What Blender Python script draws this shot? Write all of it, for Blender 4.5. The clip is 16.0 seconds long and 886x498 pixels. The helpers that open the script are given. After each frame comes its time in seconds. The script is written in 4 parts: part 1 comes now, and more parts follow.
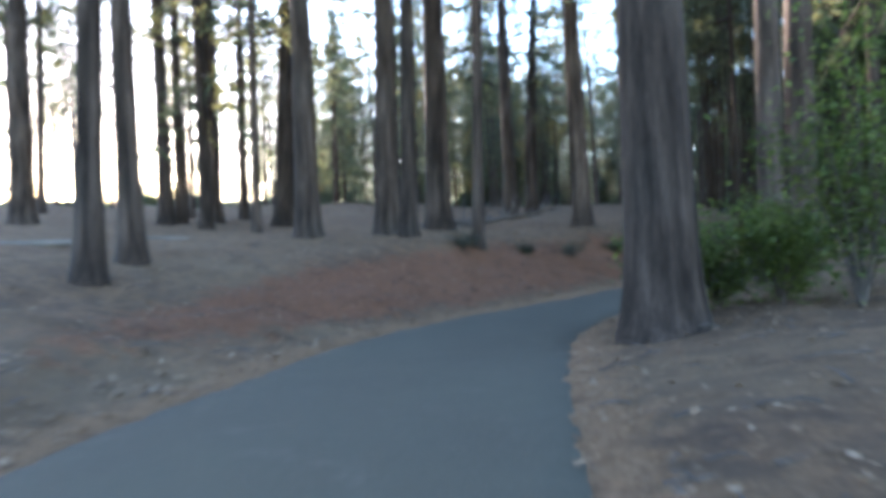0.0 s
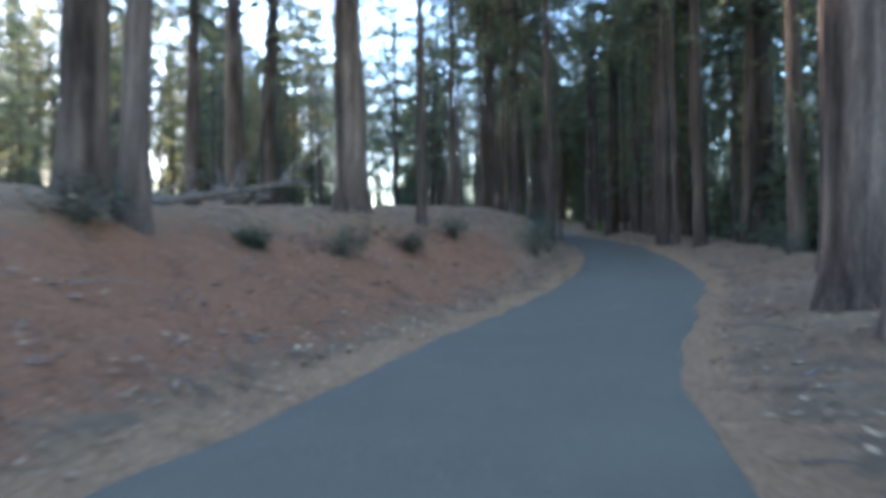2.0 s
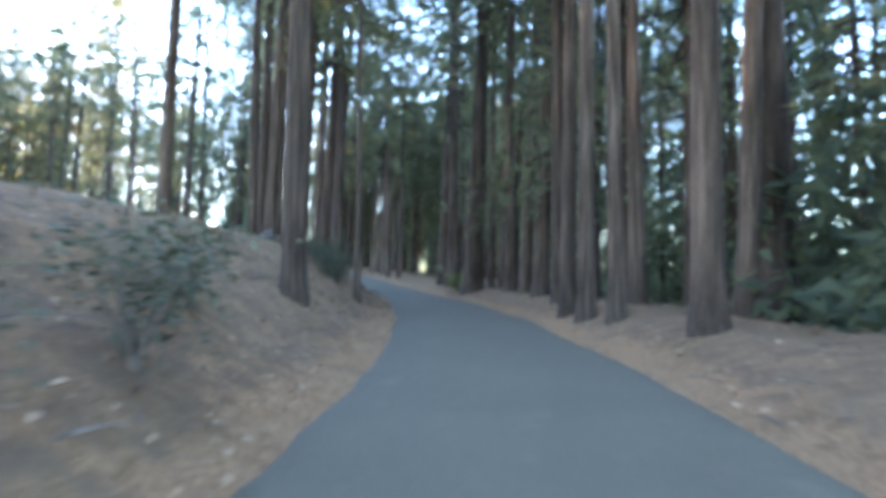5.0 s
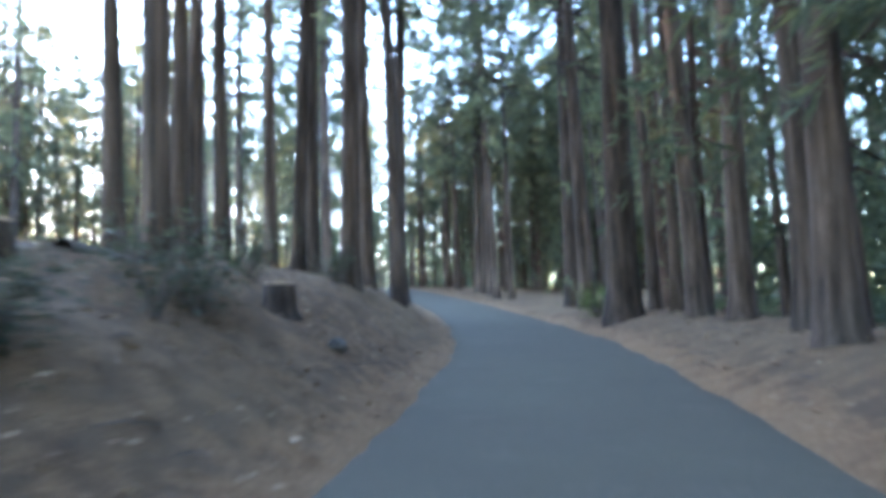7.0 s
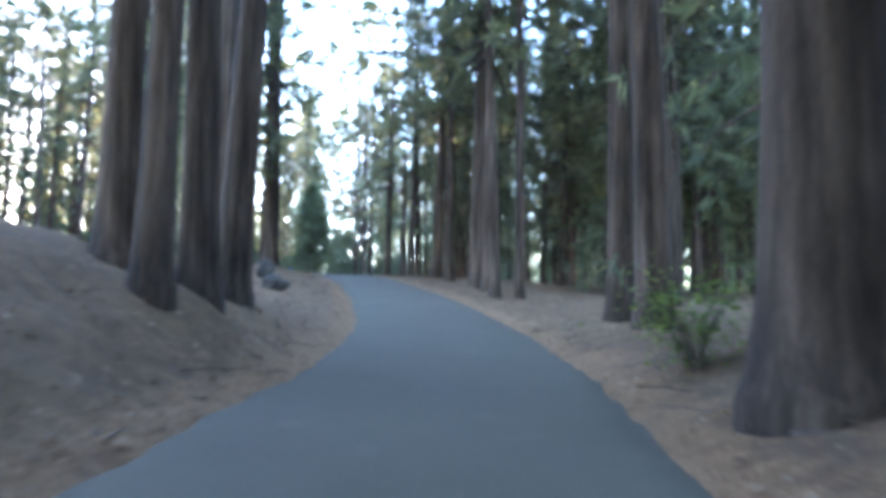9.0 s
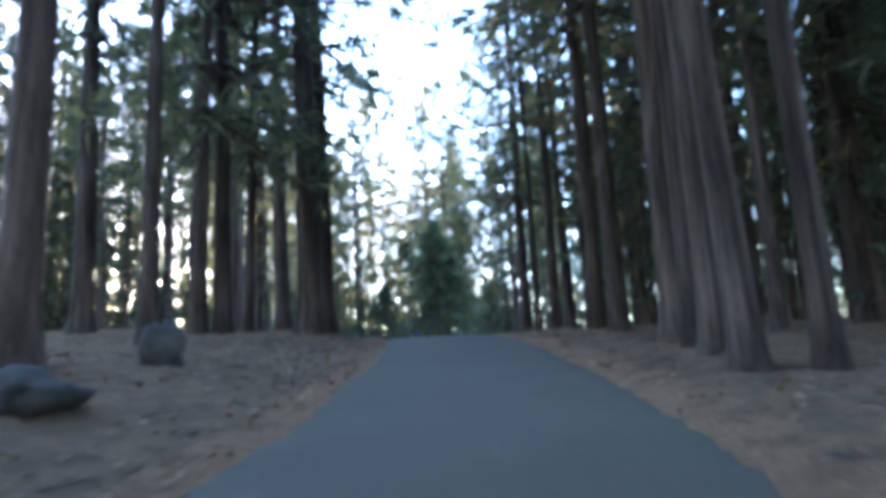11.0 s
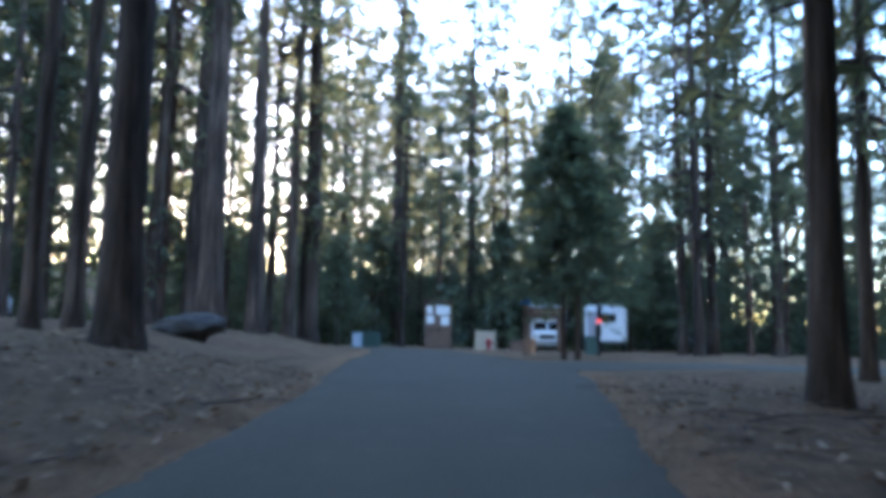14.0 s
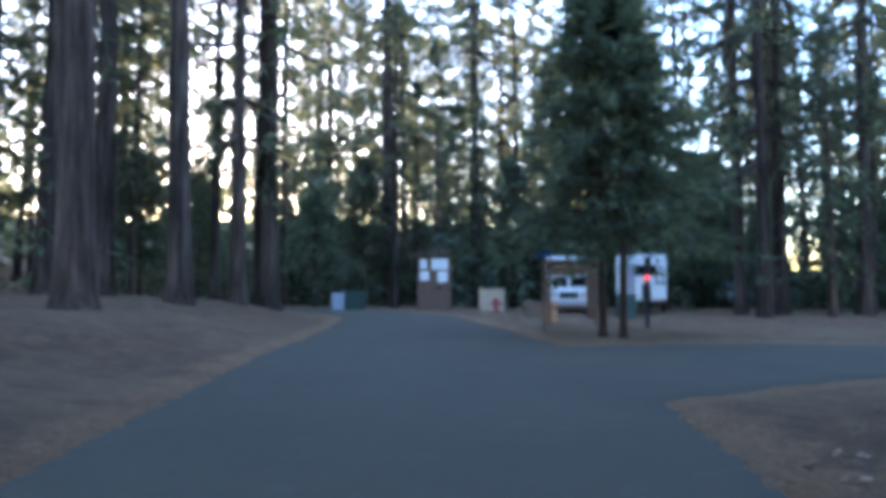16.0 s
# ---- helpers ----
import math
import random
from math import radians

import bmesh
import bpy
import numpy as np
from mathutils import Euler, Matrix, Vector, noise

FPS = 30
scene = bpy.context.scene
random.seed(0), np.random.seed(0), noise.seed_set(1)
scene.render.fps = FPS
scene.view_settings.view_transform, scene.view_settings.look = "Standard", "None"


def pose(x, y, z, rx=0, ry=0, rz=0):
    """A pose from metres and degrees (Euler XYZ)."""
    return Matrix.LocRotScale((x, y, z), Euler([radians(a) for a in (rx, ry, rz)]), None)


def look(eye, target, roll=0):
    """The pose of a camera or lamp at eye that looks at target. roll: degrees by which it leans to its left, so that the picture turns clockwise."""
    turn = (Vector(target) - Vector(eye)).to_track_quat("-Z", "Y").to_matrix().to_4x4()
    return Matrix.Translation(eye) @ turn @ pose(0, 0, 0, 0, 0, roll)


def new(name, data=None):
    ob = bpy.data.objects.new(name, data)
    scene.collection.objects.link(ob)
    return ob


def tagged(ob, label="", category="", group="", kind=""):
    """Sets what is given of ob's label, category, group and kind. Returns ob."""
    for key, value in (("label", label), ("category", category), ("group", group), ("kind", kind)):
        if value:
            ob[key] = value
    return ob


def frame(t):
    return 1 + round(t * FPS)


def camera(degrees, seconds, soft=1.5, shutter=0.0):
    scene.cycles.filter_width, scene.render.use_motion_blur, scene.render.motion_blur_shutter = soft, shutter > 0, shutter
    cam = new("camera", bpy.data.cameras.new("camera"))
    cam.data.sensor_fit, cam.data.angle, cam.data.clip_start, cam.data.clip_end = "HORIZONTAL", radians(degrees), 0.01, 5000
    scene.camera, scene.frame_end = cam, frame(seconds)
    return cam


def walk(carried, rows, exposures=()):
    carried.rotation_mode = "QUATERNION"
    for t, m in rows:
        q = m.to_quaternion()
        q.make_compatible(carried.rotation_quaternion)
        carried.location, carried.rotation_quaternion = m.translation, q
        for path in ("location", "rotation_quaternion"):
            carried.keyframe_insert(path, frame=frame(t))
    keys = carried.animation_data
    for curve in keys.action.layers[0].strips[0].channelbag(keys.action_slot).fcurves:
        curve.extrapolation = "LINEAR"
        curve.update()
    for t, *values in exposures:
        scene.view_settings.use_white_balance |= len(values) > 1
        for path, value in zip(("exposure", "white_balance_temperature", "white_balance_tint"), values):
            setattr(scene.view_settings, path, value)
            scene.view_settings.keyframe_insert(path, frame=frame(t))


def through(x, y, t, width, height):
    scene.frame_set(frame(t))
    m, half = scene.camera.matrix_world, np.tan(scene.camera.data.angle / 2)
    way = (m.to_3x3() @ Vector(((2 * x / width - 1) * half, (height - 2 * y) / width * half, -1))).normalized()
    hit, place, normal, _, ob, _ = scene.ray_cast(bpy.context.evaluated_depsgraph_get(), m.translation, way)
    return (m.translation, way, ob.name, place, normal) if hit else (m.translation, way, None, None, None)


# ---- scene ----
# Camera on the dashboard of a car that drives up the lane
cam = camera(62.0, 16.0, soft=5.2, shutter=0.5)
PATH = [
    (0, (5.308, -42.214, 0.243), (0.108, -33.674, 0.395), -2.0),
    (0.5, (3.345, -38.818, 0.184), (-1.270, -29.949, 0.403), -2.0),
    (1, (1.667, -35.387, 0.137), (-1.981, -26.079, 0.374), -1.3),
    (1.5, (0.302, -31.990, 0.095), (-2.608, -22.431, 0.495), -1.5),
    (2, (-0.940, -28.603, 0.065), (-2.806, -18.781, 0.284), -0.4),
    (2.5, (-1.849, -25.093, 0.117), (-2.448, -15.114, 0.360), 0.3),
    (3, (-2.233, -21.605, 0.223), (-1.291, -11.660, 0.692), 1.5),
    (3.5, (-1.991, -18.042, 0.313), (-0.514, -8.182, 1.088), 3.9),
    (4, (-1.342, -14.376, 0.430), (-0.112, -4.485, 1.240), 3.5),
    (4.5, (-0.604, -10.568, 0.614), (0.033, -0.628, 1.506), 2.6),
    (5, (0.074, -6.606, 0.853), (0.002, 3.345, 1.844), 1.5),
    (5.5, (0.545, -2.475, 1.137), (-0.120, 7.445, 2.210), 0.6),
    (6, (0.661, 1.838, 1.455), (-0.251, 11.735, 2.563), 0.2),
    (6.5, (0.550, 6.247, 1.788), (-0.881, 16.020, 3.350), -0.3),
    (7, (0.372, 10.671, 2.089), (-1.504, 20.414, 3.337), -2.1),
    (7.5, (0.268, 15.115, 2.354), (-1.892, 24.801, 3.590), 0.2),
    (8, (0.141, 19.486, 2.579), (-2.146, 29.147, 3.775), 0.9),
    (8.5, (0.184, 23.763, 2.860), (-2.051, 33.450, 3.938), 1.3),
    (9, (-0.003, 28.028, 3.099), (-2.500, 37.640, 4.273), 0.8),
    (9.5, (-0.511, 32.253, 3.297), (-3.624, 41.653, 4.696), -0.3),
    (10, (-1.324, 36.426, 3.524), (-5.146, 45.515, 5.191), -1.6),
    (10.5, (-2.425, 40.531, 3.861), (-6.817, 49.314, 5.753), -2.7),
    (11, (-3.800, 44.555, 4.390), (-8.423, 53.198, 6.375), -3.2),
    (11.5, (-5.304, 48.502, 4.973), (-10.207, 57.061, 6.619), -1.2),
    (12, (-6.903, 52.032, 5.522), (-12.198, 60.339, 7.240), 0.1),
    (12.5, (-8.566, 55.346, 6.065), (-14.325, 63.360, 7.681), 0.4),
    (13, (-10.266, 58.510, 6.551), (-16.191, 66.446, 7.937), 1.1),
    (13.5, (-11.973, 61.505, 7.010), (-18.030, 69.321, 8.498), 0.7),
    (14, (-13.595, 64.260, 7.406), (-19.975, 71.864, 8.624), 1.1),
    (14.5, (-15.242, 66.594, 7.660), (-21.667, 74.167, 8.833), 0.4),
    (15, (-16.643, 68.504, 7.844), (-23.112, 76.079, 8.723), -0.4),
    (15.5, (-17.849, 70.242, 7.930), (-24.465, 77.695, 8.758), -0.0),
    (16, (-18.852, 71.743, 7.966), (-25.369, 79.308, 8.515), 0.0),
]
EXPOSURES = [(0.0, 3.95, 4750, 21), (2.0, 4.55, 4800, 22), (3.5, 5.1, 4850, 21), (6.0, 5.95, 4900, 23), (8.5, 6.0, 4850, 24), (11.0, 4.9, 4700, 23), (12.5, 4.55, 4650, 22), (16.0, 4.5, 4600, 25)]
walk(cam, [(t, look(eye, target, roll)) for t, eye, target, roll in PATH], EXPOSURES)


# Evening sky, sun low behind the trees ahead and to the side
SUN_TURN, SUN_HIGH = radians(58.0), radians(4.0)
world = bpy.data.worlds.new("evening_sky")
scene.world = world
world.use_nodes = True
sky = world.node_tree.nodes.new("ShaderNodeTexSky")
sky.sky_type, sky.sun_disc = "NISHITA", False
sky.sun_elevation, sky.sun_rotation = SUN_HIGH, -SUN_TURN
sky.dust_density, sky.air_density = 0.45, 1.0
back = world.node_tree.nodes["Background"]
world.node_tree.links.new(sky.outputs["Color"], back.inputs["Color"])
back.inputs["Strength"].default_value = 0.15
sun = new("sun", bpy.data.lights.new("sun", "SUN"))
sun.data.energy, sun.data.angle, sun.data.color = 4.6, radians(0.8), (1.0, 0.72, 0.42)
toward = Vector((-math.sin(SUN_TURN) * math.cos(SUN_HIGH), math.cos(SUN_TURN) * math.cos(SUN_HIGH), math.sin(SUN_HIGH)))
sun.matrix_world = look(toward * 100, (0, 0, 0))


# ---- materials ----
def material(name):
    m = bpy.data.materials.new(name)
    m.use_nodes = True
    return m, m.node_tree.nodes, m.node_tree.links, m.node_tree.nodes["Principled BSDF"]


def ramp(nodes, links, source, stops):
    r = nodes.new("ShaderNodeValToRGB")
    el = r.color_ramp.elements
    while len(el) < len(stops):
        el.new(0.5)
    for e, (at, c) in zip(el, stops):
        e.position, e.color = at, (*c, 1)
    links.new(source, r.inputs["Fac"])
    return r.outputs["Color"]


def mix(nodes, links, fac, a, b, blend="MIX"):
    n = nodes.new("ShaderNodeMix")
    n.data_type, n.blend_type = "RGBA", blend
    for socket, value in ((n.inputs["Factor"], fac), (n.inputs["A"], a), (n.inputs["B"], b)):
        if isinstance(value, (int, float)):
            socket.default_value = value
        elif isinstance(value, tuple):
            socket.default_value = (*value, 1)
        else:
            links.new(value, socket)
    return n.outputs["Result"]


def grain(nodes, links, scale, detail=4.0, rough=0.6, stretch=(1, 1, 1), coords="Object"):
    co, mp, n = nodes.new("ShaderNodeTexCoord"), nodes.new("ShaderNodeMapping"), nodes.new("ShaderNodeTexNoise")
    mp.inputs["Scale"].default_value = stretch
    links.new(co.outputs[coords], mp.inputs["Vector"])
    links.new(mp.outputs["Vector"], n.inputs["Vector"])
    n.inputs["Scale"].default_value, n.inputs["Detail"].default_value, n.inputs["Roughness"].default_value = scale, detail, rough
    return n.outputs["Fac"]


def relief(nodes, links, bsdf, source, strength, distance):
    b = nodes.new("ShaderNodeBump")
    b.inputs["Strength"].default_value, b.inputs["Distance"].default_value = strength, distance
    links.new(source, b.inputs["Height"])
    links.new(b.outputs["Normal"], bsdf.inputs["Normal"])


def vary(nodes, links, colour, amount=0.35):
    """Lightens or darkens a colour from object to object."""
    info, m = nodes.new("ShaderNodeObjectInfo"), nodes.new("ShaderNodeMapRange")
    m.inputs["To Min"].default_value, m.inputs["To Max"].default_value = 1 - amount, 1 + amount
    links.new(info.outputs["Random"], m.inputs["Value"])
    h = nodes.new("ShaderNodeHueSaturation")
    links.new(m.outputs["Result"], h.inputs["Value"])
    links.new(colour, h.inputs["Color"])
    return h.outputs["Color"]


def speckled(name, scale, stops, rough=0.8, metal=0.0, bump=0.0, stretch=(1, 1, 1), per_object=0.0, fine=0.0):
    m, nodes, links, b = material(name)
    n = grain(nodes, links, scale, 5, 0.65, stretch)
    c = ramp(nodes, links, n, stops)
    if fine:
        f = grain(nodes, links, fine, 3, 0.7, stretch)
        c = mix(nodes, links, 0.5, c, ramp(nodes, links, f, [(0.3, (0.35, 0.35, 0.35)), (0.7, (0.75, 0.75, 0.75))]), "OVERLAY")
    if per_object:
        c = vary(nodes, links, c, per_object)
    links.new(c, b.inputs["Base Color"])
    b.inputs["Roughness"].default_value, b.inputs["Metallic"].default_value = rough, metal
    if bump:
        relief(nodes, links, b, n, 0.7, bump)
    return m


def bark_material(name, dark, mid, light, per_object=0.3):
    m, nodes, links, b = material(name)
    plates = grain(nodes, links, 3.2, 5, 0.65, (1.0, 1.0, 0.16), "Object")
    fine = grain(nodes, links, 26.0, 4, 0.7, (1.0, 1.0, 0.3), "Object")
    broad = grain(nodes, links, 0.55, 2, 0.5)
    c = ramp(nodes, links, plates, [(0.36, dark), (0.5, mid), (0.66, light)])
    c = mix(nodes, links, 0.6, c, ramp(nodes, links, fine, [(0.3, (0.3, 0.3, 0.3)), (0.7, (0.72, 0.72, 0.72))]), "OVERLAY")
    c = mix(nodes, links, ramp(nodes, links, broad, [(0.5, (0, 0, 0)), (0.75, (0.35, 0.35, 0.35))]), c, (0.07, 0.062, 0.05))
    links.new(vary(nodes, links, c, per_object), b.inputs["Base Color"])
    b.inputs["Roughness"].default_value = 0.95
    b.inputs["Specular IOR Level"].default_value = 0.15
    relief(nodes, links, b, plates, 0.9, 0.06)
    return m


def leaf_material(name, dark, mid, light, through=0.35, per_object=0.25):
    m, nodes, links, b = material(name)
    geo, info = nodes.new("ShaderNodeNewGeometry"), nodes.new("ShaderNodeObjectInfo")
    c = ramp(nodes, links, geo.outputs["Random Per Island"], [(0.0, dark), (0.55, mid), (1.0, light)])
    broad = grain(nodes, links, 0.35, 2, 0.5)
    c = mix(nodes, links, ramp(nodes, links, broad, [(0.45, (0, 0, 0)), (0.7, (0.5, 0.5, 0.5))]), c, tuple(0.6 * v for v in mid))
    c = vary(nodes, links, c, per_object)
    links.new(c, b.inputs["Base Color"])
    b.inputs["Roughness"].default_value = 0.75
    b.inputs["Specular IOR Level"].default_value = 0.1
    t, s = nodes.new("ShaderNodeBsdfTranslucent"), nodes.new("ShaderNodeMixShader")
    links.new(mix(nodes, links, 1.0, c, (1.3, 1.2, 0.75), "MULTIPLY"), t.inputs["Color"])
    s.inputs["Fac"].default_value = through
    links.new(b.outputs["BSDF"], s.inputs[1])
    links.new(t.outputs["BSDF"], s.inputs[2])
    links.new(s.outputs["Shader"], nodes["Material Output"].inputs["Surface"])
    return m


def asphalt_material():
    m, nodes, links, b = material("asphalt")
    stone = grain(nodes, links, 55.0, 3, 0.7)
    patch = grain(nodes, links, 0.5, 5, 0.6)
    c = ramp(nodes, links, stone, [(0.3, (0.0355, 0.0295, 0.0205)), (0.55, (0.066, 0.055, 0.037)), (0.78, (0.133, 0.112, 0.078))])
    c = mix(nodes, links, ramp(nodes, links, patch, [(0.35, (0, 0, 0)), (0.75, (0.6, 0.6, 0.6))]), c, (0.076, 0.067, 0.043))
    dust = grain(nodes, links, 1.7, 6, 0.7)
    c = mix(nodes, links, ramp(nodes, links, dust, [(0.58, (0, 0, 0)), (0.8, (0.45, 0.45, 0.45))]), c, (0.14, 0.115, 0.085))
    links.new(c, b.inputs["Base Color"])
    b.inputs["Roughness"].default_value = 0.92
    b.inputs["Specular IOR Level"].default_value = 0.18
    relief(nodes, links, b, stone, 0.5, 0.01)
    return m


def forest_floor_material():
    m, nodes, links, b = material("needle_litter")
    needles = grain(nodes, links, 22.0, 6, 0.75)
    clumps = grain(nodes, links, 2.6, 5, 0.65)
    broad = grain(nodes, links, 0.22, 4, 0.55)
    c = ramp(nodes, links, needles, [(0.3, (0.05, 0.03, 0.017)), (0.5, (0.15, 0.092, 0.05)), (0.7, (0.3, 0.195, 0.105))])
    c = mix(nodes, links, ramp(nodes, links, clumps, [(0.4, (0.8, 0.8, 0.8)), (0.58, (0, 0, 0))]), c, (0.08, 0.055, 0.037))
    c = mix(nodes, links, ramp(nodes, links, broad, [(0.4, (0, 0, 0)), (0.7, (0.6, 0.6, 0.6))]), c, (0.17, 0.119, 0.068))
    # pale needles drifted along the asphalt's edge, red clay laid bare on the cut bank
    def laid(name, low, high):
        at, add = nodes.new("ShaderNodeAttribute"), nodes.new("ShaderNodeMath")
        at.attribute_name, add.operation = name, "ADD"
        links.new(at.outputs["Fac"], add.inputs[0])
        links.new(clumps, add.inputs[1])
        return ramp(nodes, links, add.outputs["Value"], [(low, (0, 0, 0)), (high, (0.85, 0.85, 0.85))])

    tan = ramp(nodes, links, needles, [(0.3, (0.092, 0.053, 0.027)), (0.5, (0.205, 0.122, 0.063)), (0.72, (0.34, 0.215, 0.12))])
    c = mix(nodes, links, laid("drift", 0.7, 1.1), c, tan)
    red = laid("clay", 0.82, 1.4)
    soil = ramp(nodes, links, needles, [(0.3, (0.055, 0.026, 0.014)), (0.5, (0.145, 0.068, 0.035)), (0.7, (0.25, 0.125, 0.066))])
    c = mix(nodes, links, red, c, soil)
    # darker brown patches, spread by noise
    dark_patches = grain(nodes, links, 1.15, 7, 0.72)
    c = mix(nodes, links, ramp(nodes, links, dark_patches, [(0.55, (0, 0, 0)), (0.68, (0.6, 0.6, 0.6))]), c, (0.05, 0.031, 0.02))
    links.new(c, b.inputs["Base Color"])
    b.inputs["Roughness"].default_value = 1.0
    b.inputs["Specular IOR Level"].default_value = 0.1
    rough = nodes.new("ShaderNodeMath")
    rough.operation, rough.inputs[1].default_value = "MULTIPLY_ADD", 0.3
    links.new(needles, rough.inputs[0])
    links.new(clumps, rough.inputs[2])
    relief(nodes, links, b, rough.outputs["Value"], 1.0, 0.16)
    return m


ASPHALT, FLOOR = asphalt_material(), forest_floor_material()
BARK = bark_material("pine_bark", (0.016, 0.011, 0.008), (0.041, 0.029, 0.021), (0.085, 0.061, 0.045))
RED_BARK = bark_material("cedar_bark", (0.02, 0.012, 0.009), (0.054, 0.034, 0.024), (0.10, 0.066, 0.048))
NEEDLES = leaf_material("pine_needles", (0.055, 0.062, 0.042), (0.105, 0.118, 0.072), (0.165, 0.172, 0.10), 0.45)
SPRAYS = leaf_material("cedar_sprays", (0.05, 0.062, 0.046), (0.095, 0.114, 0.075), (0.15, 0.168, 0.10), 0.45)
BROAD = leaf_material("broad_leaves", (0.06, 0.085, 0.025), (0.11, 0.145, 0.042), (0.19, 0.225, 0.07), 0.5)
BRUSH = leaf_material("brush_leaves", (0.03, 0.037, 0.025), (0.056, 0.064, 0.043), (0.095, 0.102, 0.07), 0.3)


# ---- the land ----
# Centre of the lane: station, x, y, z of the asphalt
LANE = [
    (-5.6, 38.0, -70.5, -1.00),
    (-4.2, 28.5, -65.0, -1.00),
    (-2.8, 19.3, -58.8, -1.00),
    (-1.4, 11.2, -51.4, -1.02),
    (0.0, 4.31, -42.79, -1.08),
    (1.0, 0.62, -35.86, -1.13),
    (2.0, -1.61, -28.81, -1.17),
    (3.0, -1.61, -21.59, -1.05),
    (4.0, -0.73, -14.49, -0.84),
    (5.0, 0.49, -6.66, -0.42),
    (6.0, 0.83, 1.84, 0.19),
    (7.0, 0.60, 10.68, 0.82),
    (8.0, 0.01, 19.48, 1.31),
    (9.0, -0.80, 27.96, 1.83),
    (10.0, -2.22, 36.22, 2.36),
    (11.0, -4.30, 44.41, 3.12),
    (12.0, -7.44, 51.78, 4.25),
    (13.0, -10.83, 58.20, 5.28),
    (14.0, -14.25, 63.84, 6.14),
    (15.0, -17.11, 68.17, 6.57),
    (16.0, -19.50, 71.60, 6.70),
    (17.2, -23.30, 76.40, 6.72),
    (18.4, -28.20, 82.00, 6.73),
    (19.6, -35.80, 89.80, 6.75),
    (20.8, -43.60, 96.40, 6.77),
    (22.0, -52.50, 98.40, 6.77),
    (23.2, -64.00, 95.00, 6.77),
    (24.4, -80.00, 85.00, 6.77),
]
# Side road that leaves to the far side of the junction: x, y
SIDE = [(-25.5, 80.5), (-23.6, 85.4), (-20.0, 88.0), (-13.0, 90.6), (0.0, 95.0), (18.0, 101.0), (40.0, 108.0)]

# Height over the asphalt at these distances from its edge, for the banks beside the lane
BANK_AT = (0.0, 0.6, 1.5, 3.2, 5.0, 9.0, 18.0, 60.0, 200.0)
SLOPE_LEFT = (0.0, 0.06, 0.2, 0.5, 0.8, 1.5, 2.3, 5.0, 9.0)
CUT_LEFT = (0.0, 0.06, 0.35, 1.05, 2.0, 2.35, 2.7, 5.2, 9.0)
CUT_RIGHT = (0.0, 0.06, 0.2, 0.45, 0.6, 0.55, 0.3, -0.8, -5.0)
HILL_LEFT = (0.0, 0.2, 0.85, 1.8, 2.3, 2.4, 2.4, 4.5, 9.0)
HILL_RIGHT = (0.0, 0.18, 0.5, 0.55, 0.2, -0.6, -2.0, -6.0, -12.0)
CREST_LEFT = (0.0, 0.06, 0.2, 0.4, 0.55, 0.7, 0.9, 1.5, 2.5)
CREST_RIGHT = (0.0, 0.06, 0.14, 0.2, 0.2, 0.15, 0.1, 0.2, 0.5)
FLAT_LEFT = (0.0, 0.05, 0.15, 0.4, 0.7, 1.0, 1.2, 1.5, 2.5)
FLAT = (0.0, 0.04, 0.1, 0.14, 0.16, 0.18, 0.2, 0.3, 1.0)
FLAT_RIGHT = (0.0, 0.03, 0.03, -0.05, -0.1, -0.1, -0.1, 0.0, 0.6)
STATIONS = (-9.0, 1.4, 3.0, 4.4, 6.2, 10.3, 11.6, 13.4, 15.4, 30.0)
LEFT = np.array([SLOPE_LEFT, SLOPE_LEFT, CUT_LEFT, CUT_LEFT, HILL_LEFT, HILL_LEFT, CREST_LEFT, CREST_LEFT, FLAT_LEFT, FLAT_LEFT])
RIGHT = np.array([CUT_RIGHT, CUT_RIGHT, CUT_RIGHT, CUT_RIGHT, HILL_RIGHT, HILL_RIGHT, CREST_RIGHT, CREST_RIGHT, FLAT_RIGHT, FLAT])


def smooth_line(points, step=0.5):
    """A smooth run of points through the given ones (Catmull-Rom)."""
    p = np.array(points, float)
    p = np.vstack([2 * p[0] - p[1], p, 2 * p[-1] - p[-2]])
    out = []
    for a, b, c, d in zip(p[:-3], p[1:-2], p[2:-1], p[3:]):
        n = max(2, int(np.linalg.norm((c - b)[-3:][:2] if len(b) < 4 else (c - b)[1:3]) / step))
        for k in range(n):
            u = k / n
            out.append(0.5 * (2 * b + (c - a) * u + (2 * a - 5 * b + 4 * c - d) * u * u + (3 * b - a - 3 * c + d) * u**3))
    out.append(p[-2])
    return np.array(out)


LINE = smooth_line(LANE)
WAY = np.gradient(LINE[:, 1:3], axis=0)
WAY /= np.linalg.norm(WAY, axis=1, keepdims=True)
CROSS = smooth_line(SIDE)


def wobble(x, y, size, seed=0.0):
    """Smooth pseudo-random height, about -1 to 1, from summed waves."""
    x, y = x / size, y / size
    a = np.sin(1.7 * x + 2.3 * np.sin(0.9 * y + seed)) + np.sin(1.3 * y - 1.9 * np.sin(1.1 * x + 2 * seed + 1.0))
    b = np.sin(3.1 * x - 2.7 * y + seed) * np.sin(2.2 * x + 3.7 * y + 1.3 * seed)
    return 0.38 * a + 0.3 * b


